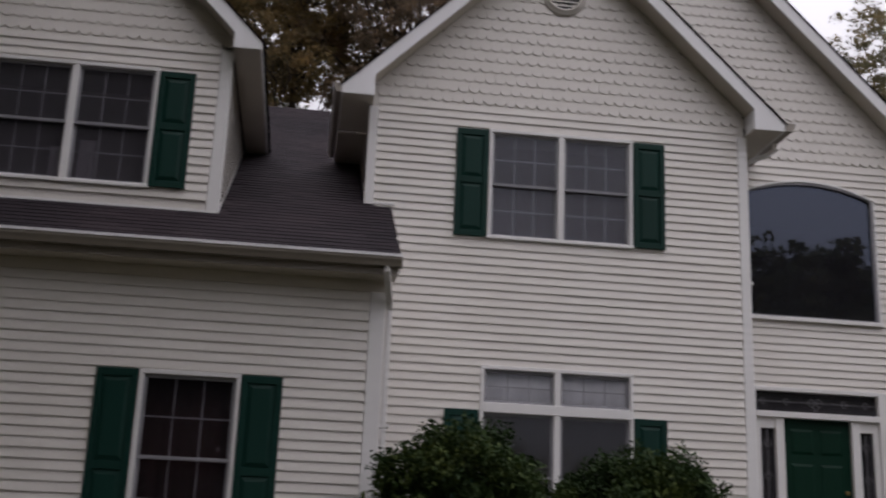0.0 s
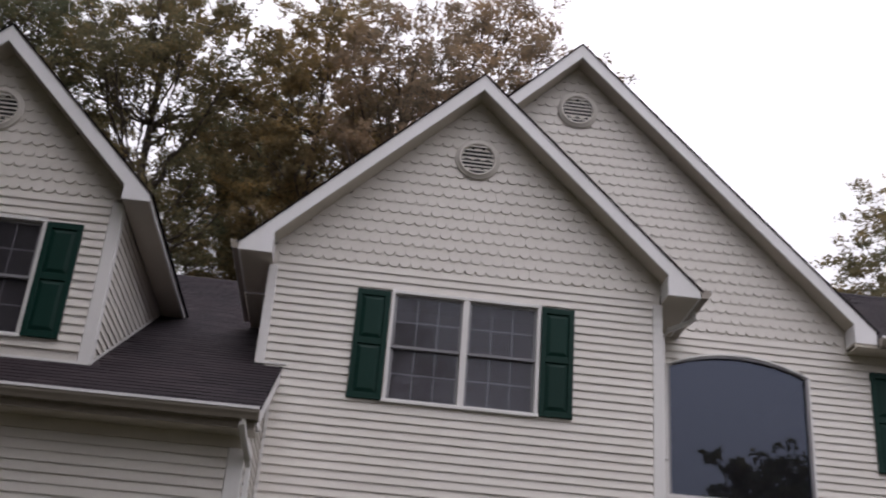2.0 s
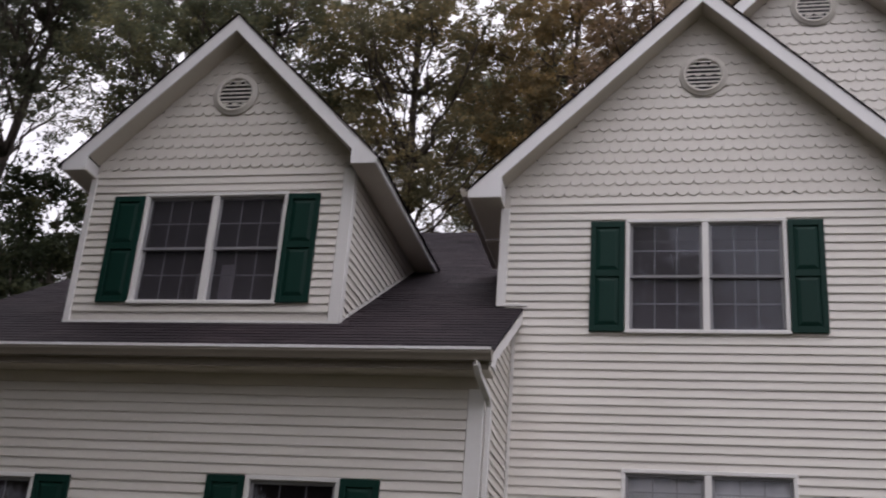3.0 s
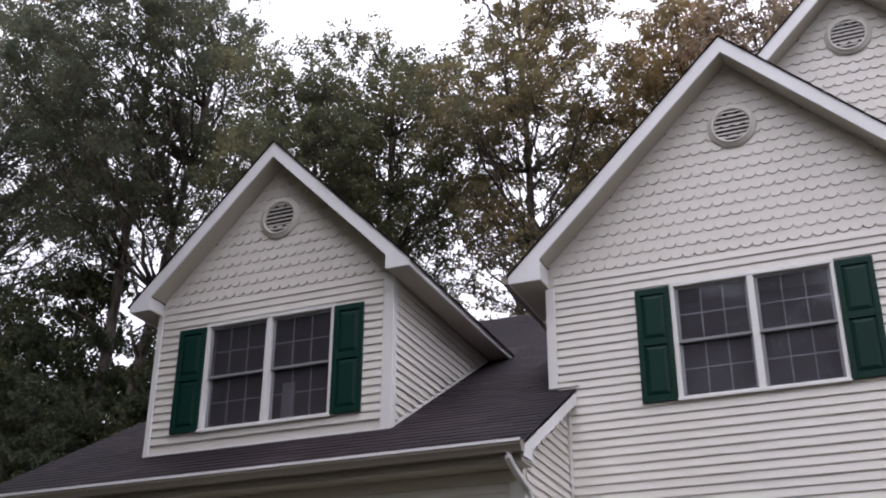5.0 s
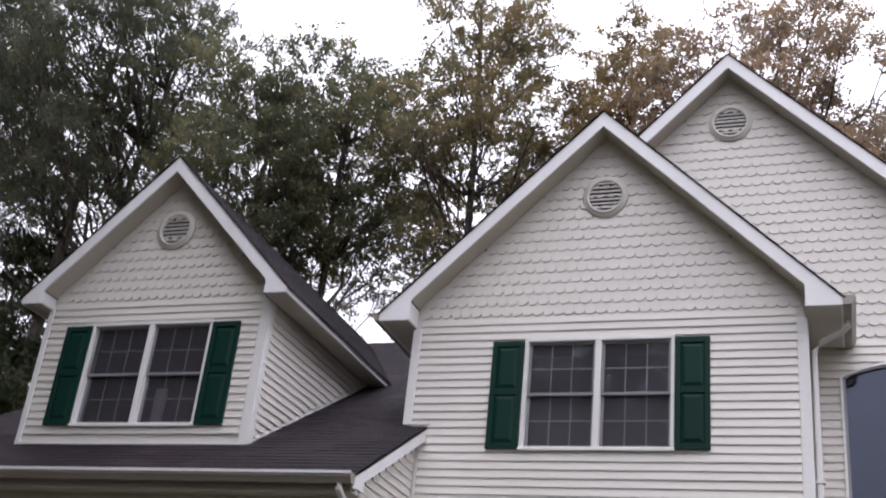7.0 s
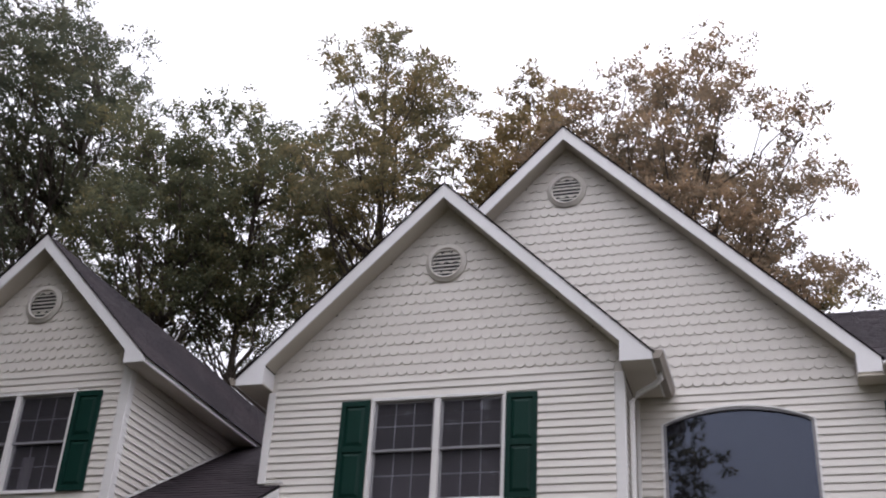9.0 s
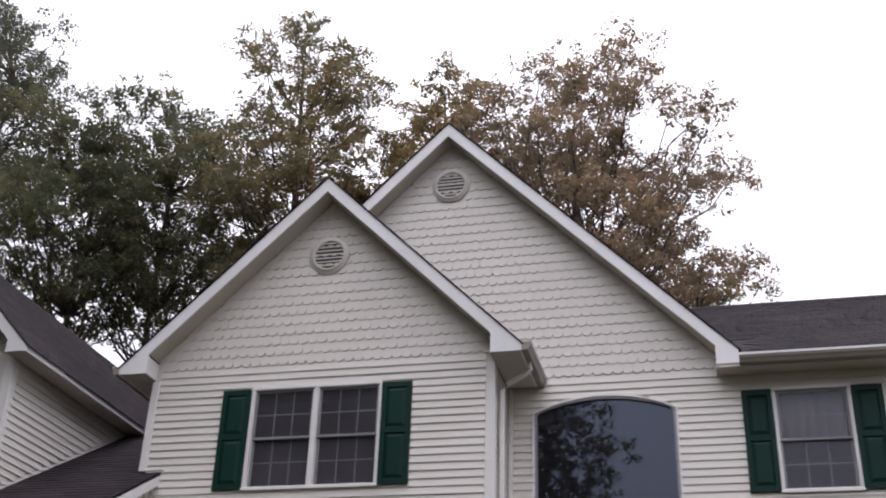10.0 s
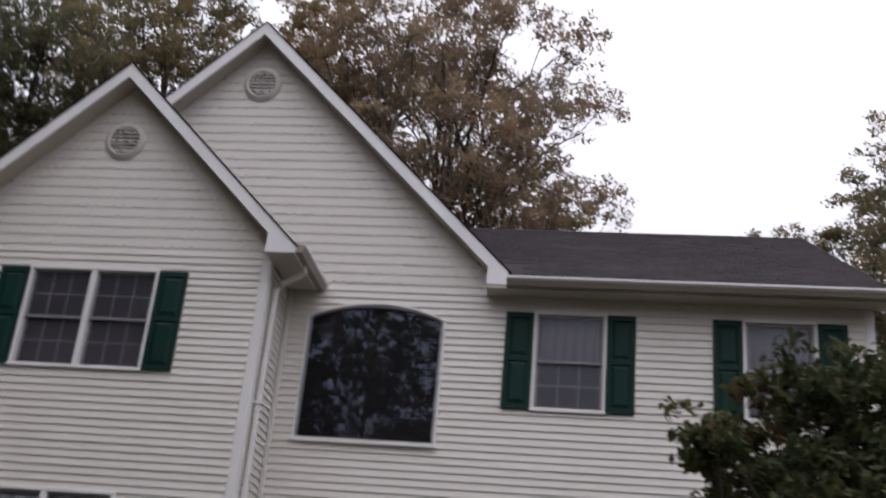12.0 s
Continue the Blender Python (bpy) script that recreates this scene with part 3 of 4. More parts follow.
def wing_roof():
    xl, xr, ye, yr = 3.0, 11.70, 0.66, 6.62
    z = lambda y: WING_RZ + RK * y
    mb = MB()
    mb.prism([(ye, z(ye) - 0.012), (yr, z(yr) - 0.012), (yr, z(yr) - 0.05), (ye, z(ye) - 0.05)], "x", 6.76, xr)
    mb.prism([(1.2, z(1.2) - 0.012), (yr, z(yr) - 0.012), (yr, z(yr) - 0.05), (1.2, z(1.2) - 0.05)], "x", 6.3, 6.76)
    mb.prism([(2.2, z(2.2) - 0.012), (yr, z(yr) - 0.012), (yr, z(yr) - 0.05), (2.2, z(2.2) - 0.05)], "x", xl, 6.3)
    mb.prism([(yr, z(yr) - 0.012), (12.9, z(yr) - RK * (12.9 - yr)), (12.9, z(yr) - RK * (12.9 - yr) - 0.05), (yr, z(yr) - 0.05)], "x", xl, xr)
    roof = tagged(structure("roof_wing", mb, shingle_m, "low dark asphalt shingle roof of the right wing"), category="roof")
    k = math.hypot(1, RK)
    shingles("shingle_tabs", roof, (xl, ye - 0.03, z(ye - 0.03) - 0.012), (1, 0, 0), (0, 1, RK), xr - xl + 0.01, (yr - ye) * k, lambda a, b: xl + a > 6.9 or b > 1.8, 300)
    part("ridge_cap", MB().prism([(yr - 0.14, z(yr - 0.14) + 0.006), (yr, z(yr) + 0.03), (yr + 0.14, z(yr - 0.14) + 0.006), (yr, z(yr) - 0.01)], "x", xl, xr), shingle_m, roof)
    low = lambda y: z(y) - 0.2
    part("rake_board", MB().prism([(ye, z(ye) - 0.014), (yr, z(yr) - 0.014), (yr, low(yr)), (ye, low(ye))], "x", xr - 0.024, xr), fascia_m, roof, "white metal-clad rake board")
    part("rake_soffit", MB().prism([(1.0, low(1.0) + 0.004), (yr, low(yr) + 0.004), (yr, low(yr) + 0.02), (1.0, low(1.0) + 0.02)], "x", WING_X1 + 0.001, xr - 0.025), soffit_m, roof)
    # same shaded trough tone as on the garage eave
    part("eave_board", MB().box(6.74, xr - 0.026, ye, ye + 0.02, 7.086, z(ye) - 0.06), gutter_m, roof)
    part("return_face", MB().box(6.432, 6.738, 0.728, 0.742, 7.089, 7.149), soffit_m, roof)
    part("eave_soffit", MB().box(6.44, xr - 0.026, ye + 0.021, 1.0, 7.09, 7.105), soffit_m, roof)
    return roof


wing_roof()


# ---- corner posts and trims ----
def corner_post(name, x0, x1, y0, y1, z0, z1, label="white vinyl corner post"):
    tagged(structure(name, MB().box(x0, x1, y0, y1, z0, z1), trim_m, label, 0.006), category="trim")


corner_post("trim_bay_right", 3.565, 3.69, -0.026, 0.11, Z_BASE, 7.055)
corner_post("trim_bay_left", -1.085, -0.975, -0.026, 0.09, garage_roof_z(0) + 0.02, 7.05)
corner_post("trim_garage", -1.03, -0.868, GAR_Y - 0.026, GAR_Y + 0.09, Z_BASE, 4.36)
corner_post("trim_garage_far", GAR_X0 - 0.02, GAR_X0 + 0.12, GAR_Y - 0.026, GAR_Y + 0.09, Z_BASE, 4.36)
corner_post("trim_dormer_right", -2.83, -2.69, DORMER["y"] - 0.026, DORMER["y"] + 0.10, 5.30, 7.215)
corner_post("trim_dormer_left", -6.065, -5.985, DORMER["y"] - 0.026, DORMER["y"] + 0.10, 5.30, 7.215)
corner_post("trim_wing", 11.33, 11.445, 0.984, 1.10, Z_BASE, 7.085)
tagged(structure("trim_inside_corner", MB().box(3.691, 3.735, 0.965, 0.992, Z_BASE, 7.05), trim_m, "white inside corner strip"), category="trim")
tagged(structure("trim_garage_junction", MB().box(-0.868, -0.84, -0.03, -0.002, Z_BASE, 5.55), trim_m, "white inside corner strip"), category="trim")
tagged(structure("flashing_dormer", MB().box(-6.06, -2.70, DORMER["y"] - 0.03, DORMER["y"] - 0.002, 5.285, 5.315), trim_m, "white metal flashing at the dormer's foot"), category="flashing")
tagged(structure("flashing_cheek", MB().prism([(-0.84, 5.30), (2.3, 5.30 + RK * 3.14), (2.3, 5.335 + RK * 3.14), (-0.84, 5.335)], "x", -2.711, -2.694), trim_m, "white metal flashing along the dormer cheek"), category="flashing")
tagged(structure("flashing_bay", MB().box(-1.08, -0.72, -0.03, -0.001, garage_roof_z(0) + 0.005, garage_roof_z(0) + 0.03), trim_m, "white metal flashing on the bay"), category="flashing")


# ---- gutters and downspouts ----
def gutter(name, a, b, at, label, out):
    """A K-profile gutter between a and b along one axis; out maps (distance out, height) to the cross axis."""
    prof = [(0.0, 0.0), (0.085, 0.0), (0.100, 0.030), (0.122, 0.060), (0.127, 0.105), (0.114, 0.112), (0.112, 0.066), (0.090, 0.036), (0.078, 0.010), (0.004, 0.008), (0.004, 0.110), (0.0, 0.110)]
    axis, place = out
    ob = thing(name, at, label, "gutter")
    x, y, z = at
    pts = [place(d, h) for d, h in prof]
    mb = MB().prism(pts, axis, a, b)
    # trough in the shaded tone, lip below in lit white
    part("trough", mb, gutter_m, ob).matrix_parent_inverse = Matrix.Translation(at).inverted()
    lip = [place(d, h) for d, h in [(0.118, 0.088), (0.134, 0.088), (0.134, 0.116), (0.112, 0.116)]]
    part("lip", MB().prism(lip, axis, a, b), fascia_m, ob, "white rolled gutter lip kept in the lit tone").matrix_parent_inverse = Matrix.Translation(at).inverted()
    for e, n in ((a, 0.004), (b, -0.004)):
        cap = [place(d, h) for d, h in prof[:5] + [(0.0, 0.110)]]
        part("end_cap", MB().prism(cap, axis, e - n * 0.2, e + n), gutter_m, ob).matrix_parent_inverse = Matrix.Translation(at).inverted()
    return ob


gutter("gutter", -7.8, -0.755, (-4.4, -1.93, 4.545), "almond aluminium gutter along the garage eave", ("x", lambda d, h: (-1.932 - d, 4.545 + h)))
gutter("gutter", 6.72, 11.72, (9.2, 0.66, 7.095), "almond aluminium gutter along the wing eave", ("x", lambda d, h: (0.657 - d, 7.095 + h)))
gutter("gutter", -0.34, 0.98, (4.08, 0.3, 7.055), "short white gutter on the bay's side eave", ("y", lambda d, h: (4.077 + d, 7.062 + h)))
gutter("gutter", -0.34, 2.0, (-1.45, 0.6, 7.055), "short gutter on the bay's far eave", ("y", lambda d, h: (-1.447 - d * 0.7, 7.062 + h)))


def downspout(pts, z_strap, at, label, mat):
    ob = thing("downspout", at, label, "downspout")
    inv = Matrix.Translation(at).inverted()
    r = [0.046] * len(pts)
    part("pipe", MB().tube(pts, r, 4, 0.8), mat, ob, "", 0.006).matrix_parent_inverse = inv
    for z in z_strap:
        x, y = pts[-1][0], pts[-1][1]
        part("strap", MB().box(x - 0.055, x + 0.055, y - 0.05, y + 0.05, z, z + 0.03), mat, ob).matrix_parent_inverse = inv


downspout([(-0.90, -1.99, 4.56), (-0.90, -1.99, 4.50), (-0.885, -1.92, 4.43), (-0.832, -1.63, 4.27), (-0.825, -1.565, 4.19), (-0.825, -1.555, 1.5)], [3.0, 1.9], (-0.825, -1.555, 1.45), "white downspout bent back to the garage corner", trim_m)
downspout([(4.12, 0.10, 7.09), (4.12, 0.10, 6.98), (4.05, 0.13, 6.92), (3.82, 0.20, 6.83), (3.745, 0.21, 6.72), (3.74, 0.21, 1.5)], [5.2, 3.4], (3.74, 0.21, 1.45), "white downspout on the bay's return wall", trim_m)


# ---- windows ----
def ring(mb, x0, x1, z0, z1, w, y0, y1, bottom=None):
    b = bottom or w
    mb.box(x0, x0 + w, y0, y1, z0 + b, z1 - w)
    mb.box(x1 - w, x1, y0, y1, z0 + b, z1 - w)
    mb.box(x0, x1, y0, y1, z1 - w, z1)
    mb.box(x0, x1, y0, y1, z0, z0 + b)
    return mb


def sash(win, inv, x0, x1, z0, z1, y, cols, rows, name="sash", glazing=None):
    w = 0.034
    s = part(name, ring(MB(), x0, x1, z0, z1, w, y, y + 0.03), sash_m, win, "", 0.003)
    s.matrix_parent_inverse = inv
    gx0, gx1, gz0, gz1 = x0 + w, x1 - w, z0 + w, z1 - w
    p = part("pane", MB().box(gx0 - 0.004, gx1 + 0.004, y + 0.010, y + 0.014, gz0 - 0.004, gz1 + 0.004), glazing or glass_m, s)
    p.visible_shadow = False
    for i in range(1, cols):
        x = gx0 + (gx1 - gx0) * i / cols
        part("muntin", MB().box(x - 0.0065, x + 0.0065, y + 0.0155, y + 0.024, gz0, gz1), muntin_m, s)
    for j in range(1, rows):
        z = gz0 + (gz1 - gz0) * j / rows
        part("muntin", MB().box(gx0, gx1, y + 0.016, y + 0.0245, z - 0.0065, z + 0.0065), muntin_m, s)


window_count = [0]


def window(w, y, units, transom=0.0, label="white double-hung window with divided panes", glazing=None):
    """A double-hung window in its opening; transom: height of the row of fixed lights above a thick bar."""
    x0, x1, z0, z1 = w
    window_count[0] += 1
    at = ((x0 + x1) / 2, y, z0)
    win = thing("window_%d" % window_count[0], at, label, "window", "", "structure")
    inv = Matrix.Translation(at).inverted()
    fw = 0.044
    frame_mb = ring(MB(), x0, x1, z0, z1, fw, y - 0.034, y + 0.09)
    part("window_frame", frame_mb, trim_m, win, "", 0.004).matrix_parent_inverse = inv
    part("window_sill", MB().box(x0 - 0.012, x1 + 0.012, y - 0.050, y - 0.0345, z0 - 0.004, z0 + 0.035), trim_m, win, "", 0.004).matrix_parent_inverse = inv
    inner0, inner1 = x0 + fw, x1 - fw
    mull = 0.075
    uw = (inner1 - inner0 - mull * (units - 1)) / units
    zt = z1 - fw
    if transom:
        zb = zt - transom
        part("transom_bar", MB().box(x0 + 0.045, x1 - 0.045, y - 0.040, y + 0.085, zb - 0.115, zb), trim_m, win, "", 0.004).matrix_parent_inverse = inv
    for i in range(units):
        a = inner0 + i * (uw + mull)
        if i:
            part("mullion", MB().box(a - mull, a, y - 0.032, y + 0.085, z0 + fw, z1 - fw), trim_m, win, "", 0.004).matrix_parent_inverse = inv
        top = zt
        if transom:
            sash(win, inv, a, a + uw, zt - transom, zt, y + 0.012, 3, 2, "transom_light", glazing)
            top = zt - transom - 0.115
        zb = z0 + fw
        mid = (zb + top) / 2
        sash(win, inv, a, a + uw, mid - 0.02, top, y + 0.010, 1 if transom else 3, 1 if transom else 2, "upper_sash", glazing)
        sash(win, inv, a, a + uw, zb, mid + 0.018, y + 0.044, 3, 2, "lower_sash", glazing)
    return win


window(WIN_BAY_UP, 0.0, 2)
window(WIN_BAY_LOW, 0.0, 2, 0.385, "white paired window with transom lights above shrubs", clear_glass_m)
window(WIN_DORMER, DORMER["y"], 2, 0.0, "white double-hung window with divided panes", dim_glass_m)
window(WIN_E, 1.01, 1)
window(WIN_F, 1.01, 1)
window(WIN_WING_LOW, 1.01, 2, 0.385, "white paired window with transom lights")
window(WIN_GARAGE, GAR_Y, 1, 0.0, "white double-hung window with dark divided panes", low_veil_glass_m)
window(WIN_GARAGE_FAR, GAR_Y, 1, 0.0, "white double-hung window with dark divided panes", low_veil_glass_m)


def arch_line(half, z0, spring, top, c, n=22):
    zs = [spring + (top - spring) * math.sin(math.pi / 2 * i / n) for i in range(n + 1)]
    right = [(c + arch_half(z, spring, top, half), z) for z in zs]
    left = [(2 * c - x, z) for x, z in reversed(right[:-1])]
    return [(c - half, z0), (c + half, z0)] + right + left


def arch_window():
    a = ARCH
    at = (a["c"], 1.01, a["z0"])
    win = thing("window_8", at, "large arched fixed window reflecting sky and trees", "window", "", "structure")
    inv = Matrix.Translation(at).inverted()
    outer = arch_line(a["half"], a["z0"], a["spring"], a["top"], a["c"])
    wd = 0.062
    inner = arch_line(a["half"] - wd, a["z0"] + wd, a["spring"] - 0.005, a["top"] - wd, a["c"])
    mid = arch_line(a["half"] - 0.03, a["z0"] + 0.03, a["spring"] - 0.002, a["top"] - 0.03, a["c"])

    def band(lo, hi, y0, y1):
        mb = MB()
        n = len(lo)
        mb.v = [(x, y0, z) for x, z in lo] + [(x, y0, z) for x, z in hi] + [(x, y1, z) for x, z in lo] + [(x, y1, z) for x, z in hi]
        for i in range(n):
            j = (i + 1) % n
            mb.f += [(i, j, n + j, n + i), (2 * n + i, 3 * n + i, 3 * n + j, 2 * n + j), (i, 2 * n + i, 2 * n + j, j), (n + i, n + j, 3 * n + j, 3 * n + i)]
        return mb
    part("window_frame", band(outer, mid, 0.972, 1.09), trim_m, win).matrix_parent_inverse = inv
    # inner frame in the same recess-shaded grey
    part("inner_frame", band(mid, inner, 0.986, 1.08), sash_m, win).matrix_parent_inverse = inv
    part("window_sill", MB().box(a["c"] - a["half"] - 0.015, a["c"] + a["half"] + 0.015, 0.945, 0.971, a["z0"] - 0.012, a["z0"] + 0.04), trim_m, win, "", 0.004).matrix_parent_inverse = inv
    pane = arch_line(a["half"] - wd + 0.006, a["z0"] + wd - 0.006, a["spring"] - 0.005, a["top"] - wd + 0.006, a["c"])
    p = part("pane", MB().prism(pane, "y", 1.030, 1.036), dark_glass_m, win, "dark reflecting glass")
    p.matrix_parent_inverse = inv
    p.visible_shadow = False


arch_window()


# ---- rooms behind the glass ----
# added shells, closed at the back; their dark colour stands for unlit rooms
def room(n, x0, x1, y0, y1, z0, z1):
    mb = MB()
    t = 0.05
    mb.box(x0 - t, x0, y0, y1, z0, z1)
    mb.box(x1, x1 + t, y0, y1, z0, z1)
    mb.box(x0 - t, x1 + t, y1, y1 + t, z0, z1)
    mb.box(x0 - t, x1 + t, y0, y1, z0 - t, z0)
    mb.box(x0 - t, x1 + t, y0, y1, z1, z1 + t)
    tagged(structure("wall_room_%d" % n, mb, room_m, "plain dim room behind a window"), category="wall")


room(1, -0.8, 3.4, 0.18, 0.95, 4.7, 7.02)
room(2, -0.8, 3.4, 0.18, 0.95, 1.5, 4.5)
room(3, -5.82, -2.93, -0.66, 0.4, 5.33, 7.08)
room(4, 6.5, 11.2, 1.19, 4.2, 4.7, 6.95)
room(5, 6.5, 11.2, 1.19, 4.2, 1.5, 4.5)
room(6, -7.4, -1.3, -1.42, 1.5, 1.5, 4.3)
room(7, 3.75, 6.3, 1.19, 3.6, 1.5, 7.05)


def curtain(x0, x1, y, z0, z1, label, mat):
    n = 28
    mb = MB()
    for i in range(n + 1):
        x = x0 + (x1 - x0) * i / n
        d = 0.022 * math.sin(i * 1.35) + 0.008 * math.sin(i * 3.1)
        mb.v += [(x, y + d, z0), (x, y + d, z1), (x, y + d + 0.006, z0), (x, y + d + 0.006, z1)]
    for i in range(n):
        a = 4 * i
        mb.f += [(a, a + 4, a + 5, a + 1), (a + 2, a + 3, a + 7, a + 6), (a + 1, a + 5, a + 7, a + 3), (a, a + 2, a + 6, a + 4)]
    tagged(part("curtain", mb, mat, None, "", 0, True), label, "curtain")


curtain(-4.30, -4.12, -0.60, 5.35, 6.1, "pale gathered curtain behind the dormer window", curtain_m)
curtain(-4.60, -4.48, -0.60, 5.35, 6.0, "pale gathered curtain behind the dormer window", curtain_m)
curtain(0.46, 2.15, 0.080, 3.46, 3.92, "white sheer valance behind the transom lights", sheer_m)
curtain(7.18, 7.96, 1.135, 6.20, 6.84, "pale lace curtain behind the wing's upper window", curtain_m)
curtain(9.88, 10.64, 1.135, 6.20, 6.84, "pale lace curtain behind the wing's end window", curtain_m)
curtain(8.0, 9.61, 1.135, 3.60, 3.96, "pale valance behind the wing's transom lights", curtain_m)
curtain(-3.2, -2.27, -1.36, 1.7, 3.45, "dark red-brown curtain behind the garage window", dark_cloth_m)
curtain(-6.48, -5.55, -1.36, 1.65, 3.45, "dark red-brown curtain behind the far garage window", dark_cloth_m)


# ---- shutters ----
def shutter(name, w, h, split):
    """A raised-panel shutter with two panels; origin at the lower middle of its back."""
    ob = thing(name, (0, 0, 0), "dark green raised-panel shutter beside a window", "shutter", "window shutters")
    st = 0.062
    zm = h * split
    fr = MB()
    fr.box(-w / 2, -w / 2 + st, -0.032, 0, 0, h)
    fr.box(w / 2 - st, w / 2, -0.032, 0, 0, h)
    for z, t in ((0, 0.075), (zm - 0.04, 0.08), (h - 0.075, 0.075)):
        fr.box(-w / 2 + st, w / 2 - st, -0.031, 0, z, z + t)
    part("shutter_frame", fr, green_m, ob, "", 0.003)
    for a, b in ((0.075, zm - 0.04), (zm + 0.04, h - 0.075)):
        x0, x1 = -w / 2 + st, w / 2 - st
        m = 0.05
        vs = [(x0, -0.010, a), (x1, -0.010, a), (x1, -0.010, b), (x0, -0.010, b), (x0 + m, -0.027, a + m), (x1 - m, -0.027, a + m), (x1 - m, -0.027, b - m), (x0 + m, -0.027, b - m),
              (x0, -0.001, a), (x1, -0.001, a), (x1, -0.001, b), (x0, -0.001, b)]
        fs = [(4, 5, 6, 7), (0, 1, 5, 4), (1, 2, 6, 5), (2, 3, 7, 6), (3, 0, 4, 7), (8, 11, 10, 9), (0, 8, 9, 1), (1, 9, 10, 2), (2, 10, 11, 3), (3, 11, 8, 0)]
        part("raised_panel", MB().add(vs, fs), green_m, ob)
    return ob


def shutters(w, h, split, places):
    first = shutter("shutter", w, h, split)
    first.matrix_basis = pose(*places[0])
    for p in places[1:]:
        copy_thing(first, pose(*p))


yo = 0.0215
shutters(0.395, 1.355, 0.52, [(0.198, -yo, 5.497), (2.410, -yo, 5.497), (-5.487, DORMER["y"] - yo, 5.53), (-3.272, DORMER["y"] - yo, 5.53)])
shutters(0.370, 1.33, 0.52, [(6.898, 1.01 - yo, 5.535), (8.240, 1.01 - yo, 5.535), (9.598, 1.01 - yo, 5.535), (10.920, 1.01 - yo, 5.535)])
shutters(0.395, 1.50, 0.52, [(0.172, -yo, 1.93), (2.405, -yo, 1.93), (7.70, 1.01 - yo, 1.97), (9.91, 1.01 - yo, 1.97)])
shutters(0.400, 1.66, 0.44, [(-3.430, GAR_Y - yo, 1.77), (-2.040, GAR_Y - yo, 1.77), (-6.710, GAR_Y - yo, 1.71), (-5.320, GAR_Y - yo, 1.71)])


# ---- front door ----
def front_door():
    at = (4.952, 1.01, 1.62)
    d = thing("door_1", at, "deep green panelled front door with leaded sidelights and transom", "door", "", "structure")
    inv = Matrix.Translation(at).inverted()

    def add(name, mb, mat, label="", bevel=0.0, parent=d):
        ob = part(name, mb, mat, parent, label, bevel)
        if parent is d:
            ob.matrix_parent_inverse = inv
        return ob
    x0, x1, zt = DOOR[0], DOOR[1], DOOR[3]
    y = 1.01
    fr = MB()
    fr.box(x0, x0 + 0.11, y - 0.034, y + 0.10, 1.62, zt)
    fr.box(x1 - 0.11, x1, y - 0.034, y + 0.10, 1.62, zt)
    fr.box(x0 + 0.111, x1 - 0.111, y - 0.034, y + 0.10, zt - 0.050, zt)
    fr.box(x0 + 0.111, x1 - 0.111, y - 0.042, y + 0.10, 3.69, 3.765)
    for a, b in ((4.385, 4.495), (5.409, 5.52)):
        fr.box(a, b, y - 0.012, y + 0.10, 1.62, 3.689)
    fr.box(5.52, x1 - 0.111, y + 0.01, y + 0.10, 3.55, 3.689)
    fr.box(x0 + 0.111, 4.385, y + 0.01, y + 0.10, 3.55, 3.689)
    fr.box(5.712, x1 - 0.111, y + 0.012, y + 0.10, 1.62, 3.549)
    fr.box(x0 + 0.111, 4.19, y + 0.012, y + 0.10, 1.62, 3.549)
    add("door_frame", fr, trim_m, "", 0.003)
    # slab with six panels
    slab = add("door_leaf", MB().box(4.496, 5.408, y + 0.055, y + 0.095, 1.63, 3.688), door_m, "deep green painted door", 0.003)
    for z0, z1 in ((1.80, 2.30), (2.42, 3.12), (3.24, 3.56)):
        for a in (4.60, 4.99):
            m = 0.035
            vs = [(a, y + 0.0545, z0), (a + 0.31, y + 0.0545, z0), (a + 0.31, y + 0.0545, z1), (a, y + 0.0545, z1),
                  (a + m, y + 0.042, z0 + m), (a + 0.31 - m, y + 0.042, z0 + m), (a + 0.31 - m, y + 0.042, z1 - m), (a + m, y + 0.042, z1 - m)]
            ob = part("raised_panel", MB().add(vs, [(4, 5, 6, 7), (0, 1, 5, 4), (1, 2, 6, 5), (2, 3, 7, 6), (3, 0, 4, 7), (0, 3, 2, 1)]), door_m, slab)
    part("door_handle", MB().tube([(5.335, y + 0.05, 2.50), (5.335, y - 0.01, 2.52), (5.335, y - 0.01, 2.66), (5.335, y + 0.05, 2.68)], [0.013] * 4, 8), brass_m, slab, "brass handle")
    part("lock_rose", MB().tube([(5.335, y + 0.054, 2.78), (5.335, y + 0.03, 2.78)], [0.028, 0.024], 12), brass_m, slab, "brass lock")
    # leaded glass
    g = add("transom_glass", MB().box(x0 + 0.112, x1 - 0.112, y + 0.04, y + 0.046, 3.766, 4.027), door_glass_m, "leaded glass")
    g.visible_shadow = False
    zc = 3.90

    def diamond(cx, cz, r, parent):
        part("came", MB().tube([(cx - r, y + 0.034, cz), (cx, y + 0.034, cz + r), (cx + r, y + 0.034, cz), (cx, y + 0.034, cz - r), (cx - r, y + 0.034, cz)], [0.006] * 5, 5), came_m, parent)
    part("came", MB().box(x0 + 0.113, x1 - 0.113, y + 0.031, y + 0.037, zc - 0.005, zc + 0.005), came_m, g)
    for cx, r in ((4.24, 0.045), (4.56, 0.045), (4.90, 0.055), (5.00, 0.055), (5.34, 0.045), (5.64, 0.045)):
        diamond(cx, zc, r, g)
    diamond(4.95, zc - 0.055, 0.05, g)
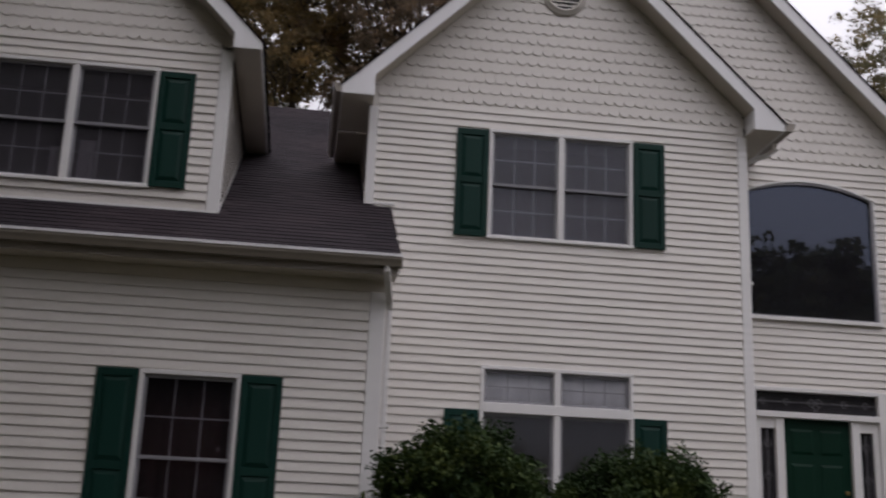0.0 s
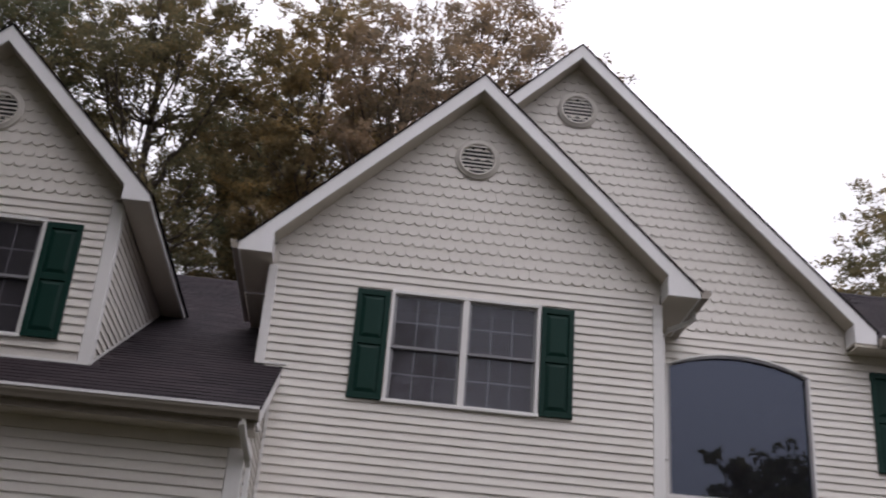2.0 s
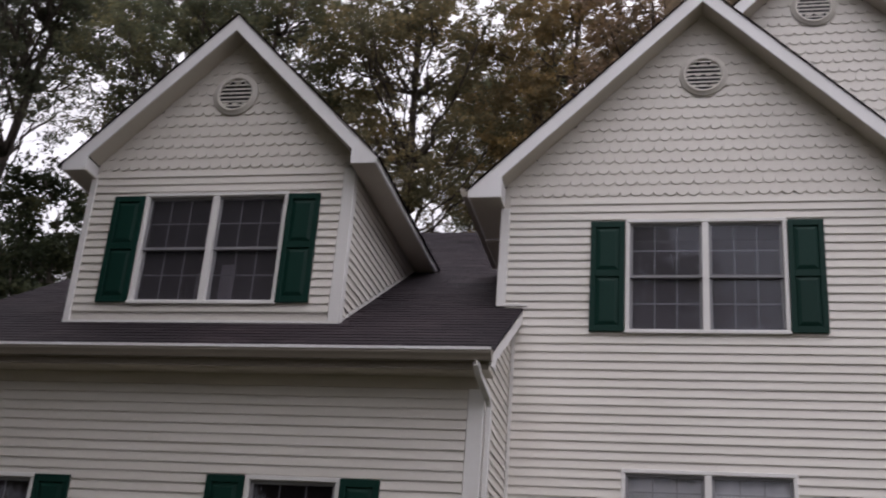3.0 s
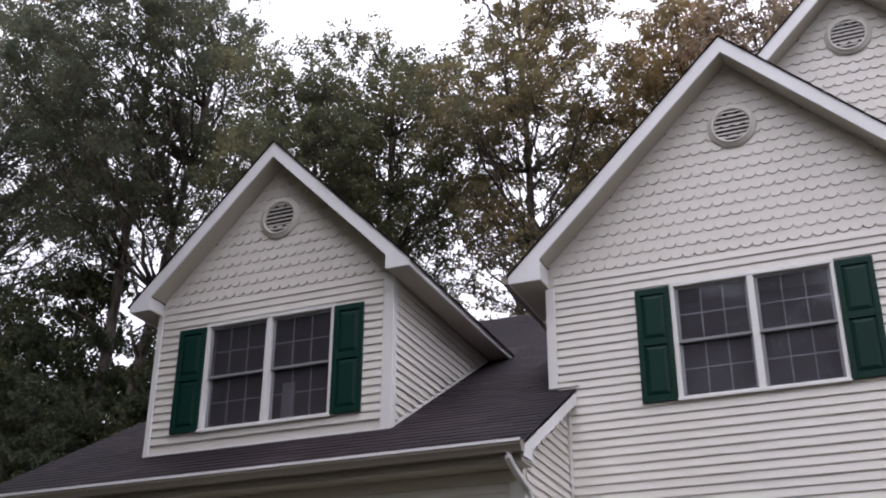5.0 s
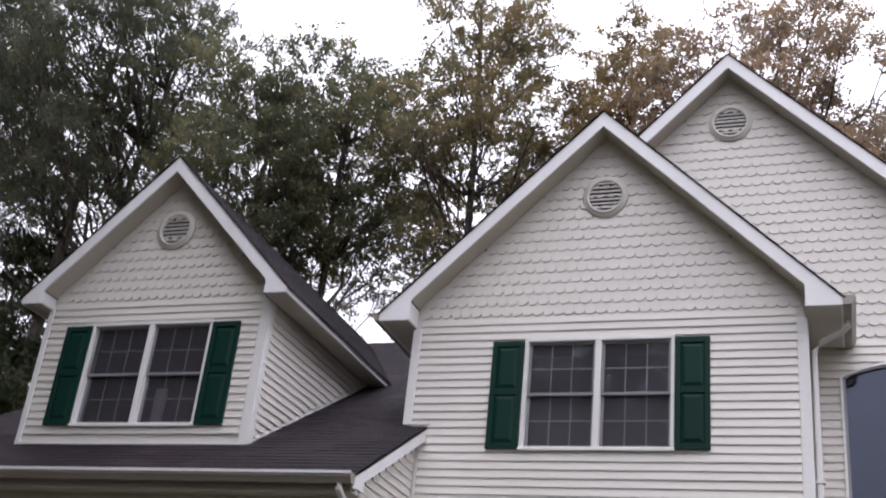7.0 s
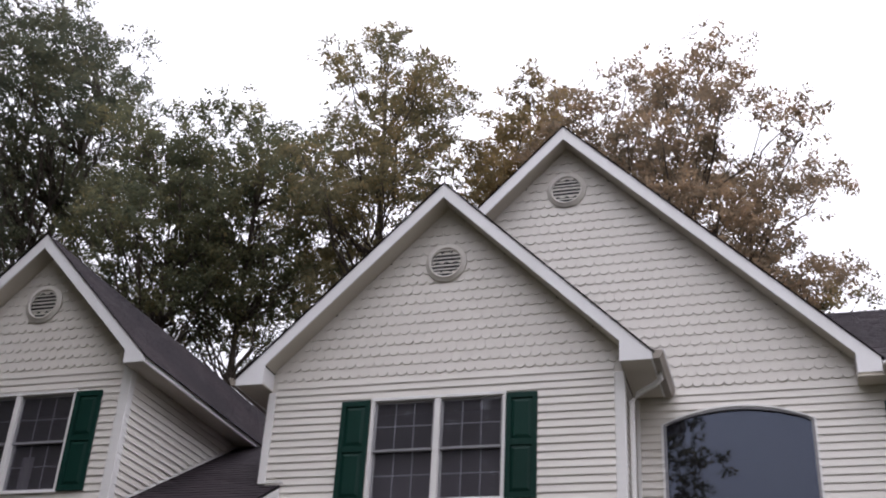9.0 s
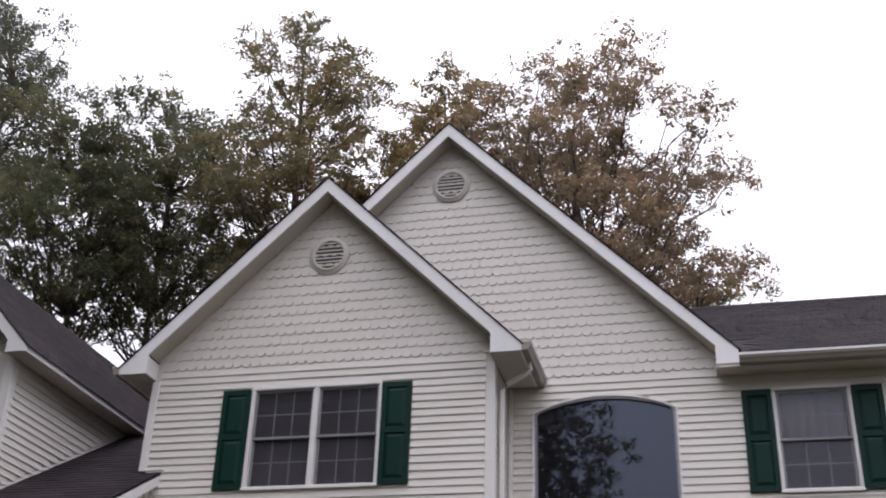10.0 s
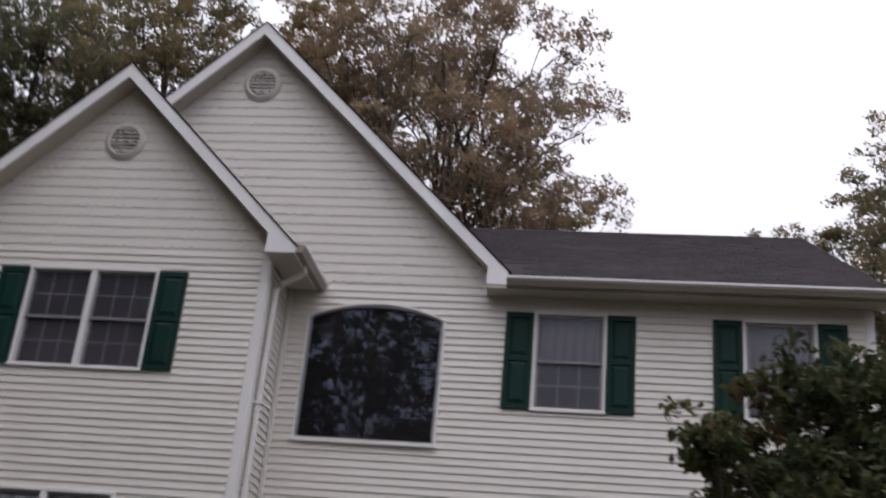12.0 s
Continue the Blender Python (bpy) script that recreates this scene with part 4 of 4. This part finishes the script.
    for a, b in ((4.19, 4.385), (5.52, 5.712)):
        s = add("sidelight_glass", MB().box(a, b, y + 0.05, y + 0.056, 1.63, 3.549), door_glass_m, "leaded glass")
        s.visible_shadow = False
        m = (a + b) / 2
        part("came", MB().box(m - 0.005, m + 0.005, y + 0.042, y + 0.048, 1.64, 3.548), came_m, s)
        for cz in (3.36, 2.95, 2.55, 2.15):
            diamond(m, cz, 0.055, s)


front_door()


# ---- wall lantern ----
def lantern():
    at = (6.03, 1.01, 3.30)
    ob = thing("wall_lantern", at, "black carriage lantern with clear glass beside the door", "wall lamp")
    inv = Matrix.Translation(at).inverted()

    def add(name, mb, mat, label="", smooth=False):
        p = part(name, mb, mat, ob, label, 0, smooth)
        p.matrix_parent_inverse = inv
        return p
    blk = [(6.03 + 0.10 * math.cos(a), 3.43 + 0.15 * math.sin(a)) for a in np.linspace(0, math.tau, 20, endpoint=False)]
    add("mounting_block", MB().prism(blk, "y", 0.972, 0.998), block_m, "pale oval mounting block")
    pl = [(6.03 + 0.055 * math.cos(a), 3.43 + 0.09 * math.sin(a)) for a in np.linspace(0, math.tau, 16, endpoint=False)]
    add("back_plate", MB().prism(pl, "y", 0.952, 0.9715), black_m)
    add("arm", MB().tube([(6.03, 0.955, 3.43), (6.05, 0.90, 3.36), (6.075, 0.84, 3.35), (6.08, 0.82, 3.42)], [0.012] * 4, 8), black_m)
    c = (6.08, 0.82, 0)
    add("cap", MB().lathe([(0.10, 3.615), (0.102, 3.625), (0.075, 3.655), (0.03, 3.69), (0.012, 3.70), (0.018, 3.715), (0.012, 3.735), (0.006, 3.765), (0.001, 3.785)], 14, c), black_m, "", True)
    add("base", MB().lathe([(0.004, 3.30), (0.012, 3.33), (0.018, 3.345), (0.010, 3.36), (0.045, 3.40), (0.060, 3.425), (0.058, 3.435)], 14, c), black_m, "", True)
    p = add("glass", MB().lathe([(0.054, 3.436), (0.088, 3.53), (0.090, 3.57), (0.078, 3.614)], 14, c), lamp_glass_m, "clear lantern glass", True)
    p.visible_shadow = False
    for k in range(6):
        a = math.tau * k / 6
        q = lambda r, z: (c[0] + r * math.cos(a), c[1] + r * math.sin(a), z)
        add("cage_bar", MB().tube([q(0.060, 3.43), q(0.093, 3.53), q(0.095, 3.57), q(0.084, 3.62)], [0.005] * 4, 5), black_m)
    ob.location.z -= 0.045


lantern()


# ---- gable vents ----
def gable_vent(c, z, y, name="gable_vent"):
    at = (c, y, z)
    ob = thing(name, at, "round white louvred vent in a scalloped gable", "vent", "gable vents")
    n = 40
    prof = [(0.287, 0.0), (0.287, -0.022), (0.280, -0.028), (0.248, -0.030), (0.244, -0.046), (0.222, -0.048), (0.212, -0.042), (0.209, 0.0)]
    mb = MB()
    for r, d in prof:
        mb.v += [(r * math.cos(math.tau * k / n), d, r * math.sin(math.tau * k / n)) for k in range(n)]
    m = len(prof)
    mb.f = [(i * n + k, i * n + (k + 1) % n, ((i + 1) % m) * n + (k + 1) % n, ((i + 1) % m) * n + k) for i in range(m) for k in range(n)]
    part("ring", mb, siding_m, ob, "", 0, True)
    # black disc behind the slats: shade in the gaps is put in as colour
    back = [(0.212 * math.cos(math.tau * k / n), 0.212 * math.sin(math.tau * k / n)) for k in range(n)]
    part("backing", MB().prism(back, "y", -0.004, -0.001), black_m, ob, "black disc for the shade between louvres")
    for i in range(7):
        zz = -0.166 + i * 0.057
        w = math.sqrt(max(0.001, 0.210 ** 2 - zz ** 2))
        # a louvre with a thin upright nose and a blade that slopes up and back behind it
        rim = [(-0.044, -0.010), (-0.043, 0.009), (-0.030, 0.016), (-0.028, 0.012), (-0.039, 0.005), (-0.040, -0.010)]
        part("slat", MB().prism([(d, zz + h) for d, h in rim], "x", -w, w), siding_m, ob)
    return ob


vent = gable_vent(1.315, 8.797, -0.014)
copy_thing(vent, pose(2.777, 0.996, 10.385))
copy_thing(vent, pose(-4.345, -0.859, 8.26))


# ---- plants ----
def leaves(name, centres, spread, count, size, mat, parent, seed, flat=1.0, label="", fold=0.25):
    """Many small folded leaves round the given centres, as one mesh."""
    rg = np.random.RandomState(seed)
    cen = np.repeat(np.asarray(centres, float), count, axis=0)
    n = len(cen)
    d = rg.normal(size=(n, 3))
    d /= np.linalg.norm(d, axis=1)[:, None] + 1e-9
    d *= (rg.uniform(0.05, 1.0, n) ** 0.55)[:, None]
    cen = cen + d * np.asarray(spread) * rg.uniform(0.75, 1.25, (n, 1))
    a = rg.normal(size=(n, 3))
    a /= np.linalg.norm(a, axis=1)[:, None]
    b = rg.normal(size=(n, 3))
    b[:, 2] += flat * np.sign(b[:, 2])
    nrm = b - (b * a).sum(1)[:, None] * a
    nrm /= np.linalg.norm(nrm, axis=1)[:, None] + 1e-9
    side = np.cross(nrm, a)
    s = (size * rg.uniform(0.55, 1.35, n))[:, None]
    if fold:
        v = np.stack([cen - a * s * 0.5, cen + side * s * 0.30 + nrm * s * fold * 0.4, cen + a * s * 0.55, cen - side * s * 0.30 + nrm * s * fold * 0.4], 1).reshape(-1, 3)
        corners = [0, 1, 2, 0, 2, 3]
    else:
        skew = rg.uniform(-0.3, 0.3, (n, 1))
        v = np.stack([cen - a * s * 0.5 + side * s * skew, cen + side * s * 0.36 + a * s * 0.2, cen - side * s * 0.36 + a * s * 0.45], 1).reshape(-1, 3)
        corners = [0, 1, 2]
    c, f = len(v) // n, len(corners) // 3
    me = bpy.data.meshes.new(name)
    me.vertices.add(c * n)
    me.vertices.foreach_set("co", v.ravel())
    tri = np.arange(c * n).reshape(-1, c)[:, corners].ravel()
    me.loops.add(3 * f * n)
    me.loops.foreach_set("vertex_index", tri)
    me.polygons.add(f * n)
    me.polygons.foreach_set("loop_start", np.arange(0, 3 * f * n, 3))
    me.polygons.foreach_set("loop_total", np.full(f * n, 3))
    me.update()
    me.validate()
    me.materials.append(mat)
    ob = new(name, me)
    ob.parent = parent
    return tagged(ob, label)


def bough(mb, a, b, r0, r1, rg, rise=0.25, n=6, sides=5):
    """A limb from a to b that leaves outward and bends up, with a few crooked joints."""
    a, b = Vector(a), Vector(b)
    span = (b - a).length
    knee = a.lerp(b, 0.45) + Vector((0, 0, -rise * span * 0.35))
    pts, rad = [], []
    for i in range(n + 1):
        t = i / n
        p = (1 - t) ** 2 * a + 2 * t * (1 - t) * knee + t * t * b
        wob = 0.035 * span * (0 < i < n)
        pts.append(p + Vector((rg.normal(0, wob), rg.normal(0, wob), rg.normal(0, wob * 0.6))))
        rad.append(r0 + (r1 - r0) * t)
    mb.tube(pts, rad, sides)
    return pts


def tree(name, height, crown_r, crown_from, lobes, leaf_count, leaf_size, mat, seed, label, lobe=1.5, trunk_r=0.28, fold=0.0, stems=1, narrow=0.30):
    """A tapered trunk, one or more leaders, and limbs that each carry a billow of leafy sprays; origin at its foot."""
    rg = np.random.RandomState(seed)
    ob = thing(name, (0, 0, 0), label, "tree")
    wood = MB()
    low, high = height * crown_from, height
    mid, tall = (low + high) / 2, (high - low) / 2
    n = 10
    leaders = []
    for k in range(stems):
        az = rg.uniform(0, math.tau) + math.tau * k / stems
        out = crown_r * (0.12 if stems == 1 else 0.42)
        top = height * (0.88 - 0.07 * k)
        foot = Vector((0.25 * math.cos(az), 0.25 * math.sin(az), 0)) * (stems > 1)
        pts = []
        for i in range(n + 1):
            t = i / n
            w = out * t ** 1.5
            pts.append(foot + Vector((w * math.cos(az) + 0.15 * math.sin(5 * t + seed + k), w * math.sin(az) + 0.15 * math.sin(4 * t + 2 * seed + k), t * top - 0.3 * (i == 0))))
        wood.tube(pts, [trunk_r * (1.3 if i == 0 else 1) * (1 - 0.86 * i / n) * (0.9 ** k) + 0.015 for i in range(n + 1)], 9)
        leaders.append(pts)
    # billows of foliage, spread over an uneven oval
    centres = []
    tries = 0
    while len(centres) < lobes and tries < 6000:
        tries += 1
        q = Vector(rg.normal(size=3)).normalized() * rg.uniform(0.15, 1.0) ** 0.5
        az = math.atan2(q.y, q.x)
        rim = 0.95 + 0.10 * math.sin(2 * az + seed + 3 * q.z) + 0.07 * math.sin(5 * az + 4 * q.z + seed)
        r = lobe * rg.uniform(0.62, 1.2)
        wide = 1.0 - narrow * max(0, q.z) ** 2
        p = Vector((q.x * rim * wide * max(0.3, crown_r - 0.75 * r), q.y * rim * wide * max(0.3, crown_r - 0.75 * r), mid + q.z * rim * max(0.3, tall - 0.6 * r)))
        if all((p - c).length > 0.56 * (r + d) for c, d in centres):
            centres.append((p, r))
    sprays = []
    for p, r in centres:
        lead = min(leaders, key=lambda l: min((Vector((v.x, v.y, 0)) - Vector((p.x, p.y, 0))).length for v in l))
        away = min((Vector((v.x, v.y, 0)) - Vector((p.x, p.y, 0))).length for v in lead)
        want = max(low * 0.9, p.z - 0.55 * r - away * rg.uniform(0.7, 1.25))
        root = min(lead[2:], key=lambda v: abs(v.z - want))
        thick = 0.010 + 0.0095 * (p - root).length
        limb = bough(wood, root, p, min(thick, trunk_r * 0.5), 0.02, rg)
        m = int(18 * (r / lobe) ** 2) + 7
        for j in range(m):
            d = Vector(rg.normal(size=3))
            d.z = d.z * 0.8 + 0.18
            d = d.normalized() * r * rg.uniform(0.30, 1.30)
            tip = p + Vector((d.x, d.y, d.z * 0.72))
            if j % 5 == 0:
                bough(wood, limb[3 + j % 3], tip, 0.012, 0.005, rg, 0.1, 3, 4)
            sprays.append(tuple(tip))
    part("trunk", wood, bark_m, ob, "grey-brown bark", 0, True)
    per = max(4, leaf_count // len(sprays))
    leaves("crown", sprays, (0.31 * lobe, 0.31 * lobe, 0.20 * lobe), per, leaf_size, mat, ob, seed + 7, 0.6, fold=fold)
    return ob


def put(first, places):
    """Stands the first tree and its copies at (x, y, turn, scale)."""
    for i, (x, y, turn, s) in enumerate(places):
        z = ground_z(x, y)
        m = Matrix.Translation((x, y, z)) @ Matrix.Rotation(radians(turn), 4, "Z") @ Matrix.Scale(s, 4)
        ob = first if i == 0 else copy_thing(first, m)
        ob.matrix_basis = m


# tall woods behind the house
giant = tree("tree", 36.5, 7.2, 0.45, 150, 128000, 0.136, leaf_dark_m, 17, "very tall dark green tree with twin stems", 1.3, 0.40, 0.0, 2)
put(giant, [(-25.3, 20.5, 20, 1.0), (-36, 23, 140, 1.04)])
green_b = tree("tree", 27.6, 4.5, 0.52, 84, 53000, 0.134, leaf_green_m, 11, "tall dark green tree in the woods behind", 1.1, 0.24)
put(green_b, [(-16.6, 20, 10, 1.0), (-13.4, 21.5, 200, 1.02), (-5.6, 31, 90, 1.05)])
turning_a = tree("tree", 30.2, 4.6, 0.36, 92, 66000, 0.132, leaf_turning_m, 23, "tall tree with green leaves turning brown", 1.05, 0.26)
put(turning_a, [(-7.5, 20, 0, 1.02)])
amber = tree("tree", 27.9, 3.6, 0.36, 72, 60000, 0.132, leaf_amber_m, 29, "slender tree with amber brown leaves", 0.95, 0.2)
put(amber, [(-2.9, 20.5, 40, 1.0)])
low_a = tree("tree", 12.0, 3.8, 0.10, 64, 70000, 0.134, leaf_low_m, 37, "low dense dark green tree at the edge of the woods", 1.0, 0.16)
# the last two are unseen, added across the lawn to darken the garage glass
put(low_a, [(-27.6, 17.0, 190, 1.2), (-24.6, 25, 40, 1.35), (-32.5, 23, 280, 1.6), (-23.6, 16.5, 120, 1.0), (-28.8, 22, 60, 1.7), (-21.6, 22.5, 310, 1.5), (-5.8, -26, 20, 1.0), (-9.5, -30, 200, 1.1)])
autumn = tree("tree", 26.8, 6.1, 0.34, 170, 124000, 0.130, leaf_autumn_m, 31, "tall tree with rusty brown autumn leaves", 1.05, 0.28, 0.0, 3, 0.0)
put(autumn, [(2.9, 20.5, 0, 1.0)])
right_a = tree("tree", 21.6, 5.1, 0.18, 110, 122000, 0.136, leaf_turning_m, 41, "broadleaf tree with green and brown leaves beyond the wing", 1.15)
put(right_a, [(18.6, 20, 30, 1.0), (26.5, 23, 200, 1.2)])
far_low = tree("tree", 17.0, 2.6, 0.20, 36, 30000, 0.125, leaf_turning_m, 43, "small brownish tree beyond the wing's roof", 0.9, 0.14)
put(far_low, [(14.1, 21.5, 100, 1.02), (7.4, 21.0, 250, 1.01)])

# unseen trees round the lawn: mirrored in the glass, near-left ones added as shade
front_a = tree("tree", 19.0, 4.6, 0.2, 50, 22000, 0.36, leaf_green_m, 53, "tall unseen green tree, mirrored in the glass and added to shade the garage", 1.4)
# those closest to the garage stand out of view to block skylight
put(front_a, [(-9, -27, 120, 1.1), (-15, -24, 220, 1.15), (-22, -20, 40, 1.15), (-11, -37, 300, 1.1), (-24, -8, 80, 1.1), (-19, -31, 10, 1.2), (-13.2, -11.5, 160, 1.3), (-12.0, -19, 260, 1.1), (-8.4, -13.5, 30, 1.15), (-14.2, -5.5, 200, 1.25), (-18.0, 0.0, 100, 0.95), (-6.8, -20.5, 320, 1.3), (-9.0, -8.0, 240, 0.95)])
front_c = tree("tree", 20.0, 5.2, 0.22, 60, 29000, 0.21, leaf_green_m, 57, "open-crowned green tree across the lawn", 1.2, 0.15)
put(front_c, [(-0.9, -25.5, 0, 1.0)])
front_b = tree("tree", 15.0, 4.8, 0.12, 60, 22000, 0.36, leaf_green_m, 59, "broad green tree at the far side of the lawn", 1.5)
put(front_b, [(22.5, -34, 0, 1.2), (27, -33, 120, 1.2), (32, -30, 220, 1.2), (25, -38, 40, 1.3), (38, -25, 300, 1.1), (19.4, -35, 160, 1.0), (21.5, -38, 70, 1.3), (29, -38, 170, 1.25)])


def wood_edge():
    """Low dense wood edge round the lawn, added unseen to cut low light."""
    rg = np.random.RandomState(90)
    centres = []
    for k in range(900):
        a = rg.uniform(math.pi * 0.93, math.pi * 2.07)
        r = rg.uniform(44, 50)
        x, y = 2 + r * math.cos(a), -4 + r * math.sin(a)
        centres.append((x, y, rg.uniform(0.2, 1.0) ** 0.8 * 7.5))
    tagged(leaves("undergrowth", centres, (1.6, 1.6, 1.3), 18, 0.62, leaf_green_m, None, 91), "dense unseen undergrowth added round the lawn to darken reflections and walls", "undergrowth", "", "stuff")


wood_edge()


def bush(name, at, rx, ry, h, seed, count, mat, size, label):
    """A rounded evergreen shrub: stems and a lumpy dome of leaves down to the ground."""
    rg = np.random.RandomState(seed)
    ob = thing(name, at, label, "bush")
    wood = MB()
    ends = []
    for k in range(300):
        az, el = rg.uniform(0, math.tau), math.asin(rg.uniform(0.02, 1.0))
        lump = 0.93 + 0.10 * math.sin(3 * az + seed) * math.cos(el) + 0.05 * math.sin(7 * az + 5 * el)
        tip = Vector((rx * math.cos(az) * math.cos(el) ** 0.8, ry * math.sin(az) * math.cos(el) ** 0.8, h * (0.10 + 0.86 * math.sin(el)))) * lump * rg.uniform(0.80, 1.0)
        if k % 12 == 0:
            wood.tube([(0.1 * math.cos(az), 0.1 * math.sin(az), -0.05), tuple(tip * 0.55 + Vector((0, 0, 0.1))), tuple(tip)], [0.022, 0.014, 0.004], 5)
        ends.append((tip.x, tip.y, max(0.12, tip.z)))
    part("stems", wood, bark_m, ob, "brown stems", 0, True)
    leaves("foliage", ends, (0.17, 0.17, 0.14), count // len(ends), size, mat, ob, seed + 1, 0.6)
    return ob


bush("bush", (-0.11, -2.45, ground_z(0, -2.45)), 0.94, 0.80, 1.72, 5, 39000, leaf_bush_m, 0.050, "dense dark green evergreen shrub below the bay window")
bush("bush", (1.66, -2.35, ground_z(1.66, -2.35)), 1.06, 0.80, 1.53, 6, 39000, leaf_bush_m, 0.050, "rounded dark green evergreen shrub below the bay window")
small = tree("small_tree", 3.75, 2.3, 0.2, 52, 30000, 0.10, leaf_near_m, 71, "small leafy ornamental tree in front of the wing", 0.52, 0.06, 0.3)
put(small, [(10.6, -3.4, 70, 1.0)])


# ---- siding boards and scallops ----
siding(bay_wall, front(0.0), LINE, Z_BASE, lambda z: hole_spans(-0.88 if z < garage_roof_z(0) else -0.975, 3.565, [WIN_BAY_UP, WIN_BAY_LOW])(z))
siding(hall_wall, front(1.01), LINE, Z_BASE, lambda z: hole_spans(3.735, 6.43 if z > 7.09 else 11.33, [WIN_E, WIN_F, WIN_WING_LOW, DOOR], ARCH)(z))
siding(garage_wall, front(GAR_Y), 4.36, Z_BASE, hole_spans(GAR_X0 + 0.12, -1.03, [WIN_GARAGE, WIN_GARAGE_FAR]))
siding(dormer_wall, front(DORMER["y"]), LINE + 0.06, 5.32, hole_spans(-5.985, -2.83, [WIN_DORMER]))
siding(bay_right, facing_right(3.665), 7.04, Z_BASE, lambda z: [(0.11, 0.965)])
siding(bay_left, facing_left(-1.06), 7.04, 5.9, lambda z: [(0.09, (z - RZ) / RK)], False)
siding(garage_right, facing_right(-0.89), 5.5, Z_BASE, lambda z: [(max(GAR_Y + 0.09, (z + 0.26 - RZ) / RK), -0.03)] if (z + 0.26 - RZ) / RK < -0.06 else [], False)
siding(dormer_right, facing_right(-2.712), LINE - 0.04, 5.36, lambda z: [(DORMER["y"] + 0.10, (z - 0.06 - RZ) / RK)] if (z - 0.06 - RZ) / RK > DORMER["y"] + 0.14 else [], False)


def scallop_mesh(w, h):
    """One scalloped shake: round butt, proud of the wall, long enough to pass under the row above."""
    n = 8
    r = w * 0.525
    low = [(x, r - math.sqrt(r * r - x * x)) for x in [-w / 2 + w * i / n for i in range(n + 1)]]
    out = lambda z: 0.0205 - 0.0175 * z / h
    rim = low + [(w / 2, h), (-w / 2, h)]
    vs = [(x, -out(z), z) for x, z in rim] + [(x, -0.0005, z) for x, z in rim]
    m = len(rim)
    fs = [tuple(range(m))] + [(i, m + i, m + (i + 1) % m, (i + 1) % m) for i in range(m)]
    return MB().add(vs, fs)


def scallops(parent, g, line, pitch=0.1457, w=0.132, nearest=lambda x, z: True):
    top = g["apex"] - RAKE
    half = (g["x1"] - g["x0"]) / 2 if g is not HALL else 3.66
    shared = scallop_mesh(w * 0.998, pitch + 0.062).mesh("scallop", scallop_m)
    rest = MB()
    unit = scallop_mesh(w * 0.998, pitch + 0.062)
    count, row, z = 0, 0, line
    while z < top - 0.05:
        reach = min(half, (top - z - 0.02) / g["s"])
        k = int(reach / w) + 1
        for i in range(-k, k + 1):
            x = g["c"] + (i + (0.5 if row % 2 else 0)) * w
            if abs(x - g["c"]) > reach - 0.02 or x < g["x0"] + 0.06:
                continue
            if count < 300 and nearest(x, z):
                ob = new("scallop", shared)
                ob.parent = parent
                ob.location = (x, g["y"], z)
                count += 1
            else:
                rest.add([(px + x, py + g["y"], pz + z) for px, py, pz in unit.v], unit.f)
        z += pitch
        row += 1
    if rest.v:
        tagged(part("scallops", rest, scallop_m, parent), kind="stuff")


scallops(bay_wall, BAY, LINE)
scallops(hall_wall, HALL, LINE + 0.01, nearest=lambda x, z: x > 3.3)
gable_extra(DORMER)(dg := MB())
dormer_gable = structure("wall_dormer_gable", dg, siding_m, "scalloped cream gable of the dormer")
tagged(dormer_gable, category="wall")
scallops(dormer_gable, DORMER, LINE + 0.06)
